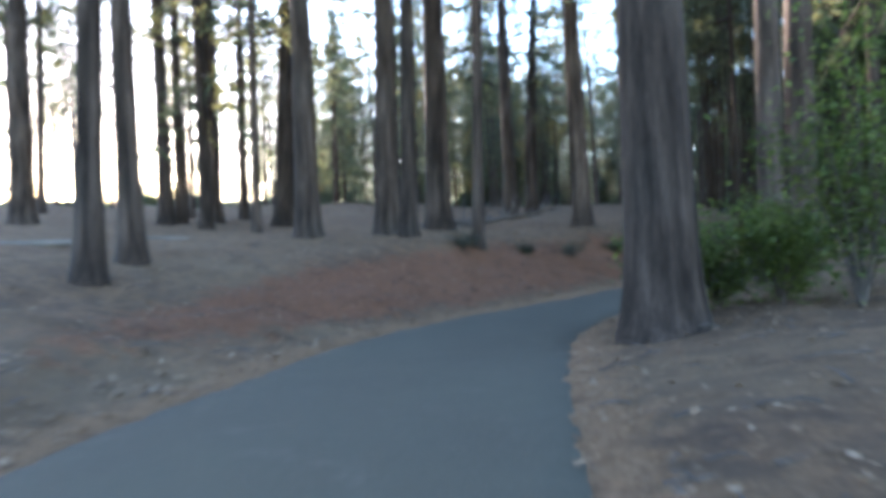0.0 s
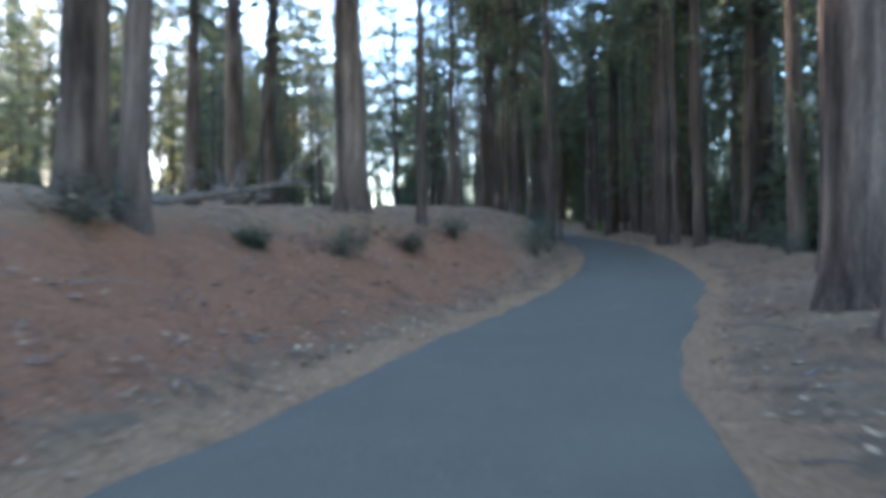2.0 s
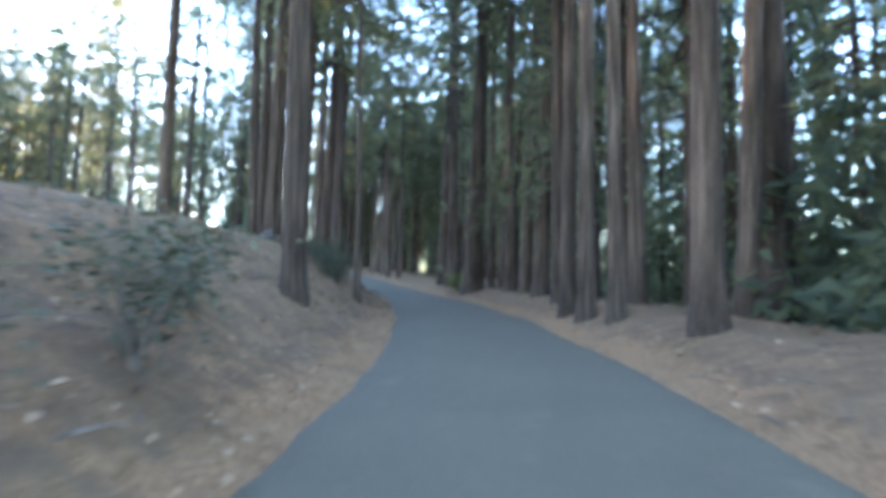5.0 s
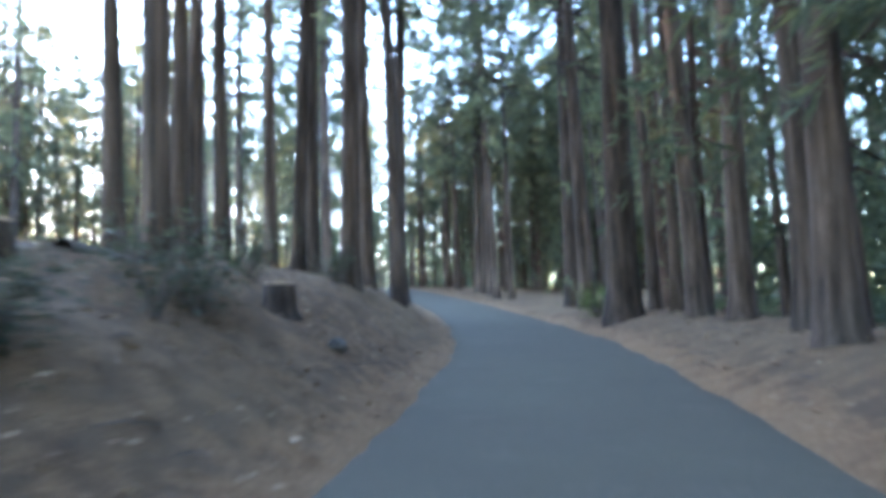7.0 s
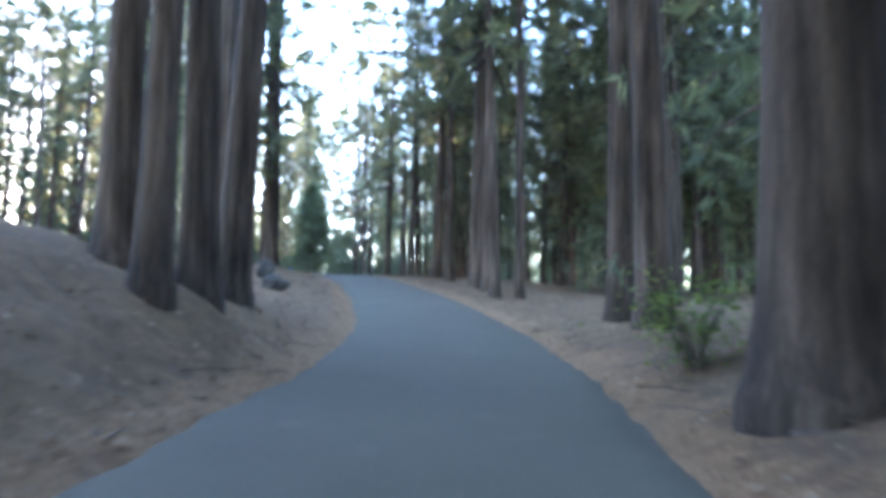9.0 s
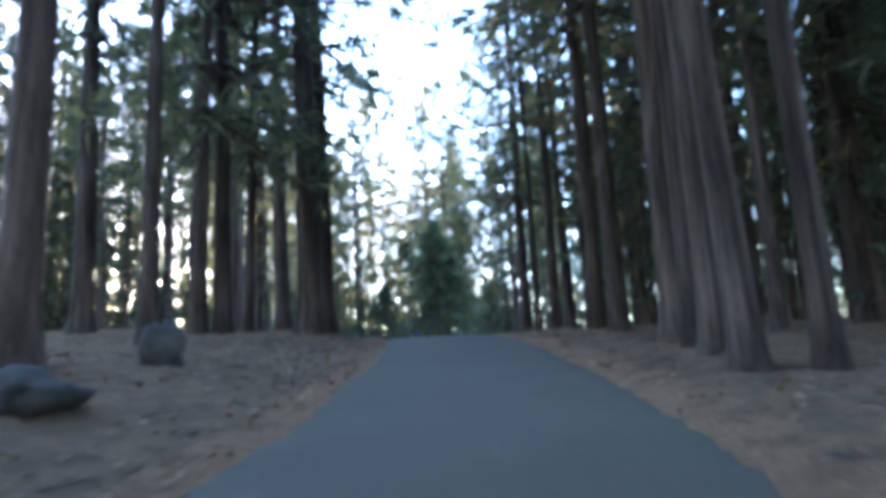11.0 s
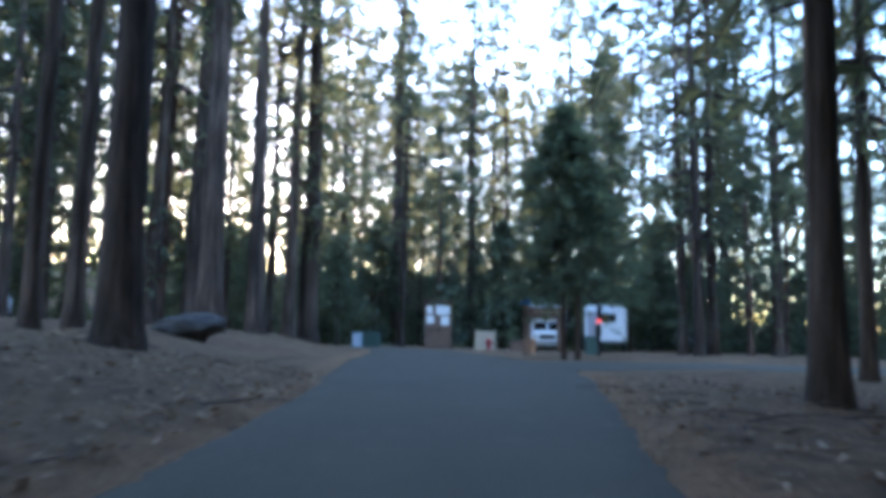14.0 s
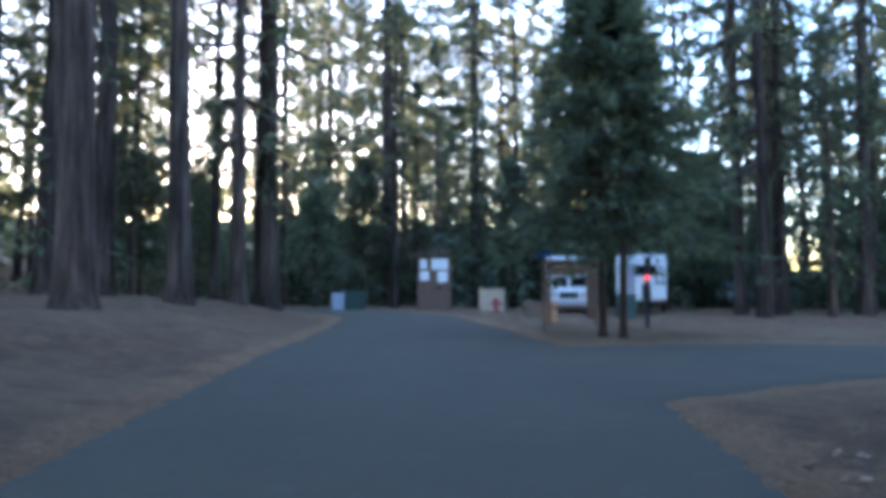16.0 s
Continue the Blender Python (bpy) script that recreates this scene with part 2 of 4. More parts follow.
def survey(x, y):
    """For places x, y: distance outside the asphalt's edge (negative on it), station, side (1 right), height of the lane."""
    x, y = np.atleast_1d(np.asarray(x, float)), np.atleast_1d(np.asarray(y, float))
    edge, station, side, level = (np.empty(len(x)) for _ in range(4))
    for i in range(0, len(x), 4000):
        px, py = x[i : i + 4000], y[i : i + 4000]
        dx, dy = px[:, None] - LINE[None, :, 1], py[:, None] - LINE[None, :, 2]
        d2 = dx * dx + dy * dy
        k = d2.argmin(1)
        n = np.arange(len(k))
        u = LINE[k, 0]
        half = np.interp(u, (-6, 1, 2, 3, 4, 5, 6.5, 7.5, 9, 10, 11, 12, 13, 15, 16, 17.2, 18.4, 19.6, 21), (1.9, 1.95, 1.85, 1.55, 1.75, 1.9, 1.68, 1.8, 2.0, 2.15, 2.0, 1.85, 1.7, 1.65, 1.9, 2.6, 3.1, 2.6, 2.4))
        out = np.sqrt(d2[n, k]) - half
        w = 1.0 / (d2 + 3.0) ** 3
        z = (w * LINE[None, :, 3]).sum(1) / w.sum(1)
        c2 = (px[:, None] - CROSS[None, :, 0]) ** 2 + (py[:, None] - CROSS[None, :, 1]) ** 2
        out = np.minimum(out, np.sqrt(c2.min(1)) - 3.1)
        edge[i : i + 4000] = out + 0.07 * wobble(px, py, 1.6, 0.4) + 0.03 * wobble(px, py, 0.45, 2.0)
        station[i : i + 4000] = u
        side[i : i + 4000] = np.sign(WAY[k, 1] * dx[n, k] - WAY[k, 0] * dy[n, k])
        level[i : i + 4000] = z
    return edge, station, side, level


def bank(edge, station, side):
    f = np.clip(np.interp(station, STATIONS, np.arange(len(STATIONS))), 0, len(STATIONS) - 1.001)
    k = f.astype(int)
    f = f - k
    a = np.clip(edge, 0, 199)
    j = np.clip(np.searchsorted(BANK_AT, a, side="right") - 1, 0, len(BANK_AT) - 2)
    at = np.array(BANK_AT)
    g = (a - at[j]) / (at[j + 1] - at[j])
    high = []
    for table in (LEFT, RIGHT):
        low, top = table[k, j] * (1 - g) + table[k, j + 1] * g, table[k + 1, j] * (1 - g) + table[k + 1, j + 1] * g
        high.append(low * (1 - f) + top * f)
    return np.where(side > 0, high[1], high[0])


def height(x, y):
    """Height of the forest floor; under the asphalt it lies a little lower."""
    edge, station, side, level = survey(x, y)
    x, y = np.atleast_1d(np.asarray(x, float)), np.atleast_1d(np.asarray(y, float))
    rough = np.clip((edge - 0.3) / 2.5, 0, 1) * (0.10 * wobble(x, y, 1.9, 1.0) + 0.045 * wobble(x, y, 0.6, 3.0))
    steep = np.exp(-(((edge - 2.2) / 1.3) ** 2)) * np.where((station < 10.5) & (side < 0), 1, 0)
    rough = rough + steep * (0.22 * wobble(x, y, 0.95, 5.0) + 0.1 * wobble(x, y, 0.5, 7.0)) + np.clip(edge - 8, 0, 30) * 0.016 * wobble(x, y, 9.0, 2.2)
    # an unseen low ridge, added far to the west to keep the last sun off the ground
    out, off = -0.85 * (x + 12) + 0.53 * (y - 22), np.abs(0.53 * (x + 12) + 0.85 * (y - 22))
    shading_ridge = 14.0 * np.clip((out - 100) / 80, 0, 1) * np.clip((190 - off) / 80, 0, 1)
    return level + bank(edge, station, side) + rough + shading_ridge - 0.12 * np.clip(-edge / 0.25, 0, 1)


def part(name, verts, faces, mat, parent=None, label="", smooth=True):
    """One mesh object from vertices and faces, under a thing if one is given."""
    me = bpy.data.meshes.new(name)
    me.from_pydata([tuple(v) for v in verts], [], [tuple(f) for f in faces])
    if smooth:
        me.polygons.foreach_set("use_smooth", [True] * len(me.polygons))
    me.materials.append(mat)
    me.update()
    ob = new(name, me)
    if parent:
        ob.parent = parent
    return tagged(ob, label)


def spread(low, high, step, reach, growth=1.22):
    """Even steps from low to high, and growing ones to reach on both sides."""
    inner = list(np.arange(low, high + step / 2, step))
    g, a, b, left, right = step, inner[0], inner[-1], [], []
    while a > -reach or b < reach:
        g *= growth
        a, b = a - g, b + g
        left.append(a), right.append(b)
    return np.array(left[::-1] + inner + right)


def grid_faces(nx, ny):
    k = np.arange(nx * ny).reshape(ny, nx)
    return np.stack([k[:-1, :-1], k[:-1, 1:], k[1:, 1:], k[1:, :-1]], -1).reshape(-1, 4)


gx, gy = spread(-42, 20, 0.42, 900), spread(-48, 100, 0.42, 900)
X, Y = np.meshgrid(gx, gy)
Z = height(X.ravel(), Y.ravel())
ground = part("ground", np.stack([X.ravel(), Y.ravel(), Z], 1).tolist(), grid_faces(len(gx), len(gy)).tolist(), FLOOR)
edge, station, side, _ = survey(X.ravel(), Y.ravel())
drift = np.exp(-(((edge - 0.15) / 0.42) ** 2)) * 0.68 + 0.1 * np.exp(-(((edge - 1.2) / 0.8) ** 2))
clay = np.exp(-(((edge - 2.7) / 1.8) ** 2)) * np.clip((6.0 - station) / 1.6, 0, 1) * np.clip((station - 0.4) / 2, 0, 1) * (side < 0)
for name, values in (("drift", drift), ("clay", clay)):
    ground.data.attributes.new(name, "FLOAT", "POINT").data.foreach_set("value", values.astype(np.float32))
tagged(ground, "brown forest floor of dry needles and soil", "forest floor", kind="structure")


def lay_asphalt():
    """One sheet of asphalt, whose rim dips under the litter beside it."""
    rx, ry = np.arange(-80, 36, 0.3), np.arange(-76, 142, 0.3)
    x, y = (a.ravel() for a in np.meshgrid(rx, ry))
    near = np.zeros(len(x), bool)
    for line in (LINE[:, 1:3], CROSS):
        for p in line[::4]:
            near |= (abs(x - p[0]) < 5.2) & (abs(y - p[1]) < 5.2)
    edge, level = np.full(len(x), 9.0), np.zeros(len(x))
    e, _, _, l = survey(x[near], y[near])
    edge[near], level[near] = e, l
    z = level + 0.03 - 0.22 * np.clip((edge + 0.06) / 0.5, 0, 1) + 0.008 * wobble(x, y, 2.5, 4.0)
    f = grid_faces(len(rx), len(ry))
    f = f[(edge[f] < 0.5).any(1) & (edge[f] < 8).all(1)]
    used, inverse = np.unique(f, return_inverse=True)
    v = np.stack([x, y, z], 1)[used]
    return part("road", v.tolist(), inverse.reshape(-1, 4).tolist(), ASPHALT)


tagged(lay_asphalt(), "narrow grey asphalt lane with ragged needle-covered edges", "road", kind="structure")

# ---- trees ----


def tube(points, radii, sides, verts, faces, ridges=0.0, seed=0.0):
    """A closed tapering tube along points, appended to verts and faces."""
    base = len(verts)
    pts = [Vector(p) for p in points]
    for i, (p, r) in enumerate(zip(pts, radii)):
        d = (pts[min(i + 1, len(pts) - 1)] - pts[max(i - 1, 0)]).normalized()
        a = d.orthogonal().normalized() if abs(d.z) < 0.95 else Vector((1, 0, 0))
        a = (a - d * a.dot(d)).normalized()
        b = d.cross(a)
        for k in range(sides):
            t = 2 * math.pi * k / sides
            w = 1 + ridges * (math.sin(5 * t + seed + 0.35 * i) * 0.5 + math.sin(9 * t + 2 * seed - 0.21 * i) * 0.5)
            verts.append(p + (a * math.cos(t) + b * math.sin(t)) * r * w)
    for i in range(len(pts) - 1):
        for k in range(sides):
            q = base + i * sides
            faces.append((q + k, q + (k + 1) % sides, q + sides + (k + 1) % sides, q + sides + k))
    verts.append(pts[-1])
    top = len(verts) - 1
    q = base + (len(pts) - 1) * sides
    faces.extend((q + k, q + (k + 1) % sides, top) for k in range(sides))


def mesh_of(name, verts, faces, mat, smooth=True):
    me = bpy.data.meshes.new(name)
    me.from_pydata([tuple(v) for v in verts], [], faces)
    me.polygons.foreach_set("use_smooth", [smooth] * len(me.polygons))
    me.materials.append(mat)
    return me


def trunk_mesh(seed, mat, sides=20, skip=1):
    """A trunk 1 m thick at breast height and 30 m high, with flared roots, ridged bark and a slight sway."""
    r = np.random.default_rng(seed)
    hs = [-1.0, -0.3, 0.0, 0.12, 0.3, 0.6, 1.0, 1.6, 2.4, 3.3, 4.4, 5.6, 7, 8.5, 10, 12, 14, 16.5, 19, 22, 25, 28, 30]
    hs = hs[::skip] + ([30] if skip > 1 else [])
    ph = r.uniform(0, 6.28, 4)
    pts, rad = [], []
    for h in hs:
        sway = 0.16 * (h / 30)
        pts.append((sway * math.sin(0.21 * h + ph[0]) * 2, sway * math.cos(0.17 * h + ph[1]) * 2, h))
        flare = 0.16 * math.exp(-max(h, 0) / 0.35) + 0.05 * math.exp(-max(h, 0) / 1.5)
        rad.append(max(0.03, (0.5 + flare) * (1 - max(h, 0) / 30.5) ** 0.8))
    verts, faces = [], []
    tube(pts, rad, sides, verts, faces, 0.035, ph[2])
    return mesh_of("trunk", verts, faces, mat)


def blade_fan(centre, out, size, n, r, verts, faces, droop=0.2, wide=0.22):
    """A tuft of n narrow leaf-shaped blades that spring from one point."""
    for _ in range(n):
        d = Vector(out) * 0.7 + Vector(r.normal(0, 0.55, 3))
        d.z -= droop * r.random()
        d.normalize()
        s = d.cross(Vector(r.normal(0, 1, 3))).normalized()
        length = size * r.uniform(0.6, 1.25)
        w = length * wide * r.uniform(0.7, 1.3)
        c, k = Vector(centre) + Vector(r.normal(0, 0.12 * size, 3)), len(verts)
        verts.extend((c - s * w * 0.6, c + d * length * 0.3 + s * w, c + d * length))
        faces.append((k, k + 1, k + 2))


def crown_meshes(seed, low, high, reach, shape, whorls, per_whorl, tufts, size, blades, leaf, wood, wide=0.22, droop=0.25):
    """Limbs and foliage for a trunk 30 m high: limbs in whorls from low to high with tufts along their outer parts."""
    r = np.random.default_rng(seed)
    lv, lf, cv, cf = [], [], [], []
    for i in range(whorls):
        u = (i + r.uniform(-0.3, 0.3)) / (whorls - 1)
        u = min(max(u, 0), 1)
        h = low + (high - low) * u
        for k in range(per_whorl):
            if r.random() < 0.14:
                continue
            turn = 2 * math.pi * (k + r.uniform(-0.35, 0.35)) / per_whorl + 2.4 * i
            length = reach * shape(u) * r.uniform(0.55, 1.15)
            rise = r.uniform(-0.25, 0.25) - 0.25 * (1 - u) + 0.25 * u
            d = Vector((math.cos(turn), math.sin(turn), rise))
            start = Vector((0, 0, h))
            pts = [start + d * length * f + Vector((0, 0, -droop * length * f * f)) for f in (0, 0.5, 1.0)]
            tube(pts, (0.05 * (1.2 - u) + 0.012 * length, 0.028, 0.008), 3, lv, lf)
            for f in np.linspace(0.28, 1.0, tufts):
                j = min(int(f * 2), 1)
                g = f * 2 - j
                p = pts[j].lerp(pts[j + 1], min(g, 1)) + Vector(r.normal(0, 0.16 * length * 0.5, 3)) * 0.6
                blade_fan(p, (d.x, d.y, d.z * 0.4), size * (1.15 - 0.4 * f), blades, r, cv, cf, droop, wide)
    blade_fan((0, 0, high + 0.2), (0, 0, 1), size, blades * 2, r, cv, cf, 0, wide)
    return mesh_of("branchwork", lv, lf, wood), mesh_of("crown", cv, cf, leaf, False)


def pine_shape(u):
    return 0.55 + 0.6 * math.sin(math.pi * min(1, 0.2 + 0.75 * u)) - 0.55 * max(0, u - 0.75) / 0.25


def cone_shape(u):
    return 1.05 * (1 - u) ** 0.85 + 0.06


TRUNKS = [trunk_mesh(s, BARK) for s in (1, 2, 3)] + [trunk_mesh(s, RED_BARK) for s in (4, 5)]
SLIM_TRUNKS = [trunk_mesh(s, BARK, 9, 2) for s in (1, 2, 3)] + [trunk_mesh(s, RED_BARK, 9, 2) for s in (4, 5)]
PINES = [crown_meshes(s, lo, 30, 4.4, pine_shape, 12, 5, 5, 0.8, 10, NEEDLES, BARK, 0.11) for s, lo in ((11, 13), (12, 11), (13, 15), (14, 9))]
FULL_PINES = [crown_meshes(s, lo, 30, 4.8, pine_shape, 14, 5, 5, 0.9, 8, NEEDLES, BARK, 0.1) for s, lo in ((15, 8), (16, 6), (17, 10))]
CEDARS = [crown_meshes(s, lo, 30, 4.6, cone_shape, 19, 5, 5, 0.9, 8, SPRAYS, RED_BARK, 0.11, 0.4) for s, lo in ((21, 5), (22, 4), (23, 7))]
SAPLINGS = [crown_meshes(s, 1.2, 30, 8.0, cone_shape, 15, 5, 5, 1.9, 8, SPRAYS, RED_BARK, 0.1, 0.3) for s in (41, 42, 43)]
YOUNG = [crown_meshes(s, 10.0, 30, 8.4, lambda u: 1.15 * (1 - u) ** 0.95 + 0.03, 19, 7, 7, 1.55, 8, SPRAYS, RED_BARK, 0.12, 0.2) for s in (51, 52)]
SNAGS = [crown_meshes(s, 9, 28, 2.4, lambda u: 0.6 + 0.4 * math.sin(9 * u), 11, 3, 3, 0.6, 7, NEEDLES, BARK, 0.1) for s in (31, 32)]
FAR_PINES = [crown_meshes(s, lo, 30, 5.0, pine_shape, 14, 4, 5, 1.2, 6, NEEDLES, BARK, 0.11) for s, lo in ((61, 8), (62, 6), (63, 11))]
FAR_CEDARS = [crown_meshes(s, lo, 30, 4.8, cone_shape, 16, 5, 4, 1.15, 6, SPRAYS, RED_BARK, 0.12, 0.4) for s, lo in ((64, 4), (65, 6))]
FAMILIES = {"far_pine": FAR_PINES, "far_cedar": FAR_CEDARS, "pine": PINES, "cedar": CEDARS, "sapling": SAPLINGS, "full": FULL_PINES, "young": YOUNG, "snag": SNAGS}
TREE_LABELS = {
    "pine": ("tall pine with furrowed grey-brown bark, bare below", "pine tree"),
    "cedar": ("dense dark green cedar with drooping sprays", "cedar tree"),
    "full": ("pine with rough brown trunk and full green crown", "pine tree"),
    "young": ("young dark green conical conifer on a thin bare trunk", "conifer"),
    "sapling": ("young dark green conifer with boughs to the ground", "sapling"),
    "snag": ("slim half-bare conifer trunk with thin dead limbs", "conifer"),
}


def tree(x, y, thick, tall, kind, seed, lean=None, group="forest trees", near=False):
    """A conifer: root point, trunk, limbs and crown."""
    r = np.random.default_rng(seed)
    z = float(height(x, y)[0])
    base = new({"snag": "conifer", "young": "conifer", "sapling": "conifer_sapling", "full": "pine_tree"}.get(kind, kind.replace("far_", "") + "_tree"))
    tilt = lean or (r.normal(0, 0.9), r.normal(0, 0.9))
    base.matrix_world = pose(x, y, z, tilt[0], tilt[1], r.uniform(0, 360))
    if lean:
        base.matrix_world = pose(x, y, z, tilt[0], tilt[1], 0)
    label, category = TREE_LABELS[kind.replace("far_", "")]
    tagged(base, label, category, group)
    stem = new("trunk", (TRUNKS if near else SLIM_TRUNKS)[int(r.integers(0, 3)) if kind in ("pine", "snag", "full", "far_pine") else 3 + int(r.integers(0, 2))])
    stem.parent, stem.scale = base, (thick, thick, tall / 30)
    limbs, crown = FAMILIES[kind][int(r.integers(0, len(FAMILIES[kind])))]
    broad = {"pine": 0.8 + 0.35 * thick, "cedar": 0.55 + 0.5 * thick, "snag": 0.7, "sapling": 1.0, "young": 1.25, "full": 0.75 + 0.4 * thick, "far_pine": 0.75 + 0.4 * thick, "far_cedar": 0.6 + 0.5 * thick}[kind]
    broad *= tall / 30 if kind in ("sapling", "young") else 0.45 + 0.55 * tall / 30
    for name, me in (("branchwork", limbs), ("crown", crown)):
        ob = new(name, me)
        ob.parent, ob.scale = base, (broad, broad, tall / 30)
        tagged(ob, kind="stuff")
    return base

# Trees beside the lane, stand by stand: x, y, thickness
STAND_CUT = [
    (2.4, -31.2, 1.05), (-8.9, -33.0, 0.59), (-10.8, -30.6, 0.63), (-12.3, -22.4, 0.85), (-36.7, -18.9, 1.35), (-9.5, -20.2, 0.60),
    (-11.8, -18.3, 0.95), (-7.4, -18.9, 0.42), (7.5, -20.0, 0.70), (-30.2, -14.3, 0.91), (-30.6, -12.9, 0.67), (3.0, -17.0, 0.95),
    (-12.9, -12.6, 1.20), (-32.0, -9.4, 1.27), (6.8, -15.0, 0.60), (-27.3, -7.7, 1.35),
]
STAND_BEND = [
    (4.9, -9.5, 0.50), (-7.8, -7.2, 0.95), (-5.7, -6.9, 0.28), (7.5, -6.6, 0.75), (10.0, -4.5, 0.55), (6.6, -0.3, 0.62),
    (4.0, 4.5, 0.49), (-2.3, 4.8, 0.35), (3.4, 7.9, 0.33), (-19.3, 8.4, 1.07), (3.1, 9.5, 0.38), (-3.7, 10.4, 0.19),
    (7.2, 11.0, 0.55), (-2.1, 11.2, 0.16), (3.1, 11.9, 0.39), (4.9, 11.8, 0.29), (8.4, 12.3, 1.13),
]
STAND_HILL = [
    (5.2, 13.4, 0.40), (-24.2, 12.4, 0.84), (-4.9, 14.0, 0.16), (3.5, 16.0, 0.42), (-8.8, 16.0, 0.42), (-5.6, 16.4, 0.30),
    (6.3, 18.7, 0.60), (-5.2, 19.5, 0.34), (3.5, 20.9, 0.53), (-23.1, 20.6, 1.23), (-7.6, 22.0, 0.36), (-7.5, 23.0, 0.40),
    (4.0, 23.9, 0.51), (-7.3, 23.6, 0.34), (-7.5, 25.6, 0.33), (-8.4, 26.0, 0.40), (3.7, 27.9, 0.53), (-7.5, 28.2, 0.32),
]
STAND_RISE = [
    (-7.3, 29.5, 0.37), (3.3, 31.5, 0.58), (-6.3, 31.0, 0.58), (1.5, 34.6, 1.00), (3.1, 34.6, 0.38), (2.6, 36.2, 0.40),
    (-9.0, 35.0, 0.53), (-6.4, 36.8, 0.49), (-7.9, 37.9, 0.59), (-6.7, 38.4, 0.60), (-7.3, 40.4, 0.62), (0.4, 43.7, 0.71),
    (3.9, 45.6, 0.55), (-0.3, 46.8, 0.71),
]
STAND_CREST = [
    (-4.9, 54.5, 0.40), (-4.0, 54.6, 0.34), (-14.2, 50.9, 0.64), (-5.5, 55.8, 0.33), (-5.9, 56.7, 0.32), (-6.6, 58.6, 0.41),
    (-16.5, 55.1, 0.39), (-9.6, 63.8, 0.44), (-19.0, 58.8, 0.42), (-18.9, 59.6, 0.50), (-23.4, 58.5, 0.63), (-12.3, 66.6, 0.21),
    (-20.3, 62.1, 0.32), (-18.7, 63.2, 0.80), (-19.1, 64.6, 0.56), (-13.0, 70.6, 0.15),
]
STAND_CAMP = [
    (-15.8, 74.2, 0.42), (-26.1, 70.5, 0.72), (-14.7, 79.7, 0.30), (-28.6, 70.0, 0.32), (-16.9, 82.8, 0.33), (-31.1, 71.9, 0.39),
    (-37.6, 79.6, 0.90), (-42.7, 85.3, 0.80), (-47.9, 82.8, 0.73), (-47.2, 84.6, 0.85), (-29.4, 105.8, 0.60), (-26.2, 109.3, 0.61),
    (-29.1, 107.2, 0.61), (-45.5, 89.5, 0.66), (-31.0, 107.5, 0.53), (-46.6, 91.7, 1.14), (-53.1, 115.4, 0.85), (-56.2, 109.3, 1.13), (2.5, -20.4, 0.72),
]

PLANTED = STAND_CUT + STAND_BEND + STAND_HILL + STAND_RISE + STAND_CREST + STAND_CAMP


def plant():
    """The trees that stand nearest to the lane: high crowns over bare trunks."""
    for i, (x, y, thick) in enumerate(PLANTED):
        kind = "snag" if thick < 0.24 else "full" if y > 58 and thick < 0.75 else ("cedar" if i % 6 == 3 and thick < 0.8 and survey(x, y)[0][0] > 6 else "pine")
        tree(x, y, thick, min(40, 19 + 21 * thick**0.6) if kind != "snag" else 17, kind, 100 + i, near=True)


# Glades where the evening sky shows between the trees: x, y, the bearings between which they open, and how far
GLADES = [
    (5.3, -42.2, 26.3, 31, 78), (3.3, -38.8, 36.5, 42, 78), (1.7, -35.4, 9, 15.5, 120), (-2.2, -21.6, 8.5, 18, 120),
    (0.6, 6.2, 18.1, 21.5, 62), (0.6, 6.2, 26, 34, 80), (0.2, 23.8, 20, 23, 62), (0.2, 23.8, 28, 37, 80),
    (-2.0, -18.0, 17.4, 20.5, 120), (-2.0, -18.0, 12.8, 15.8, 120), (-3.8, 44.6, 5.8, 8.9, 95), (-3.8, 44.6, -0.6, 2.0, 95), (-3.8, 44.6, 23.9, 34.4, 60),
    (5.3, -42.2, 8.6, 13.9, 70), (5.3, -42.2, 36.3, 39.4, 120), (5.3, -42.2, 28.4, 31.1, 120),
    (-0.9, -28.6, 29.7, 32.8, 120), (-0.9, -28.6, 19.0, 21.6, 120), (-0.9, -28.6, 8.3, 11.8, 120), (0.6, 6.2, 35.0, 37.4, 90),
]


def in_glade(x, y):
    return any(12 < math.hypot(x - g[0], y - g[1]) < g[4] and g[2] < math.degrees(math.atan2(g[0] - x, y - g[1])) < g[3] for g in GLADES)


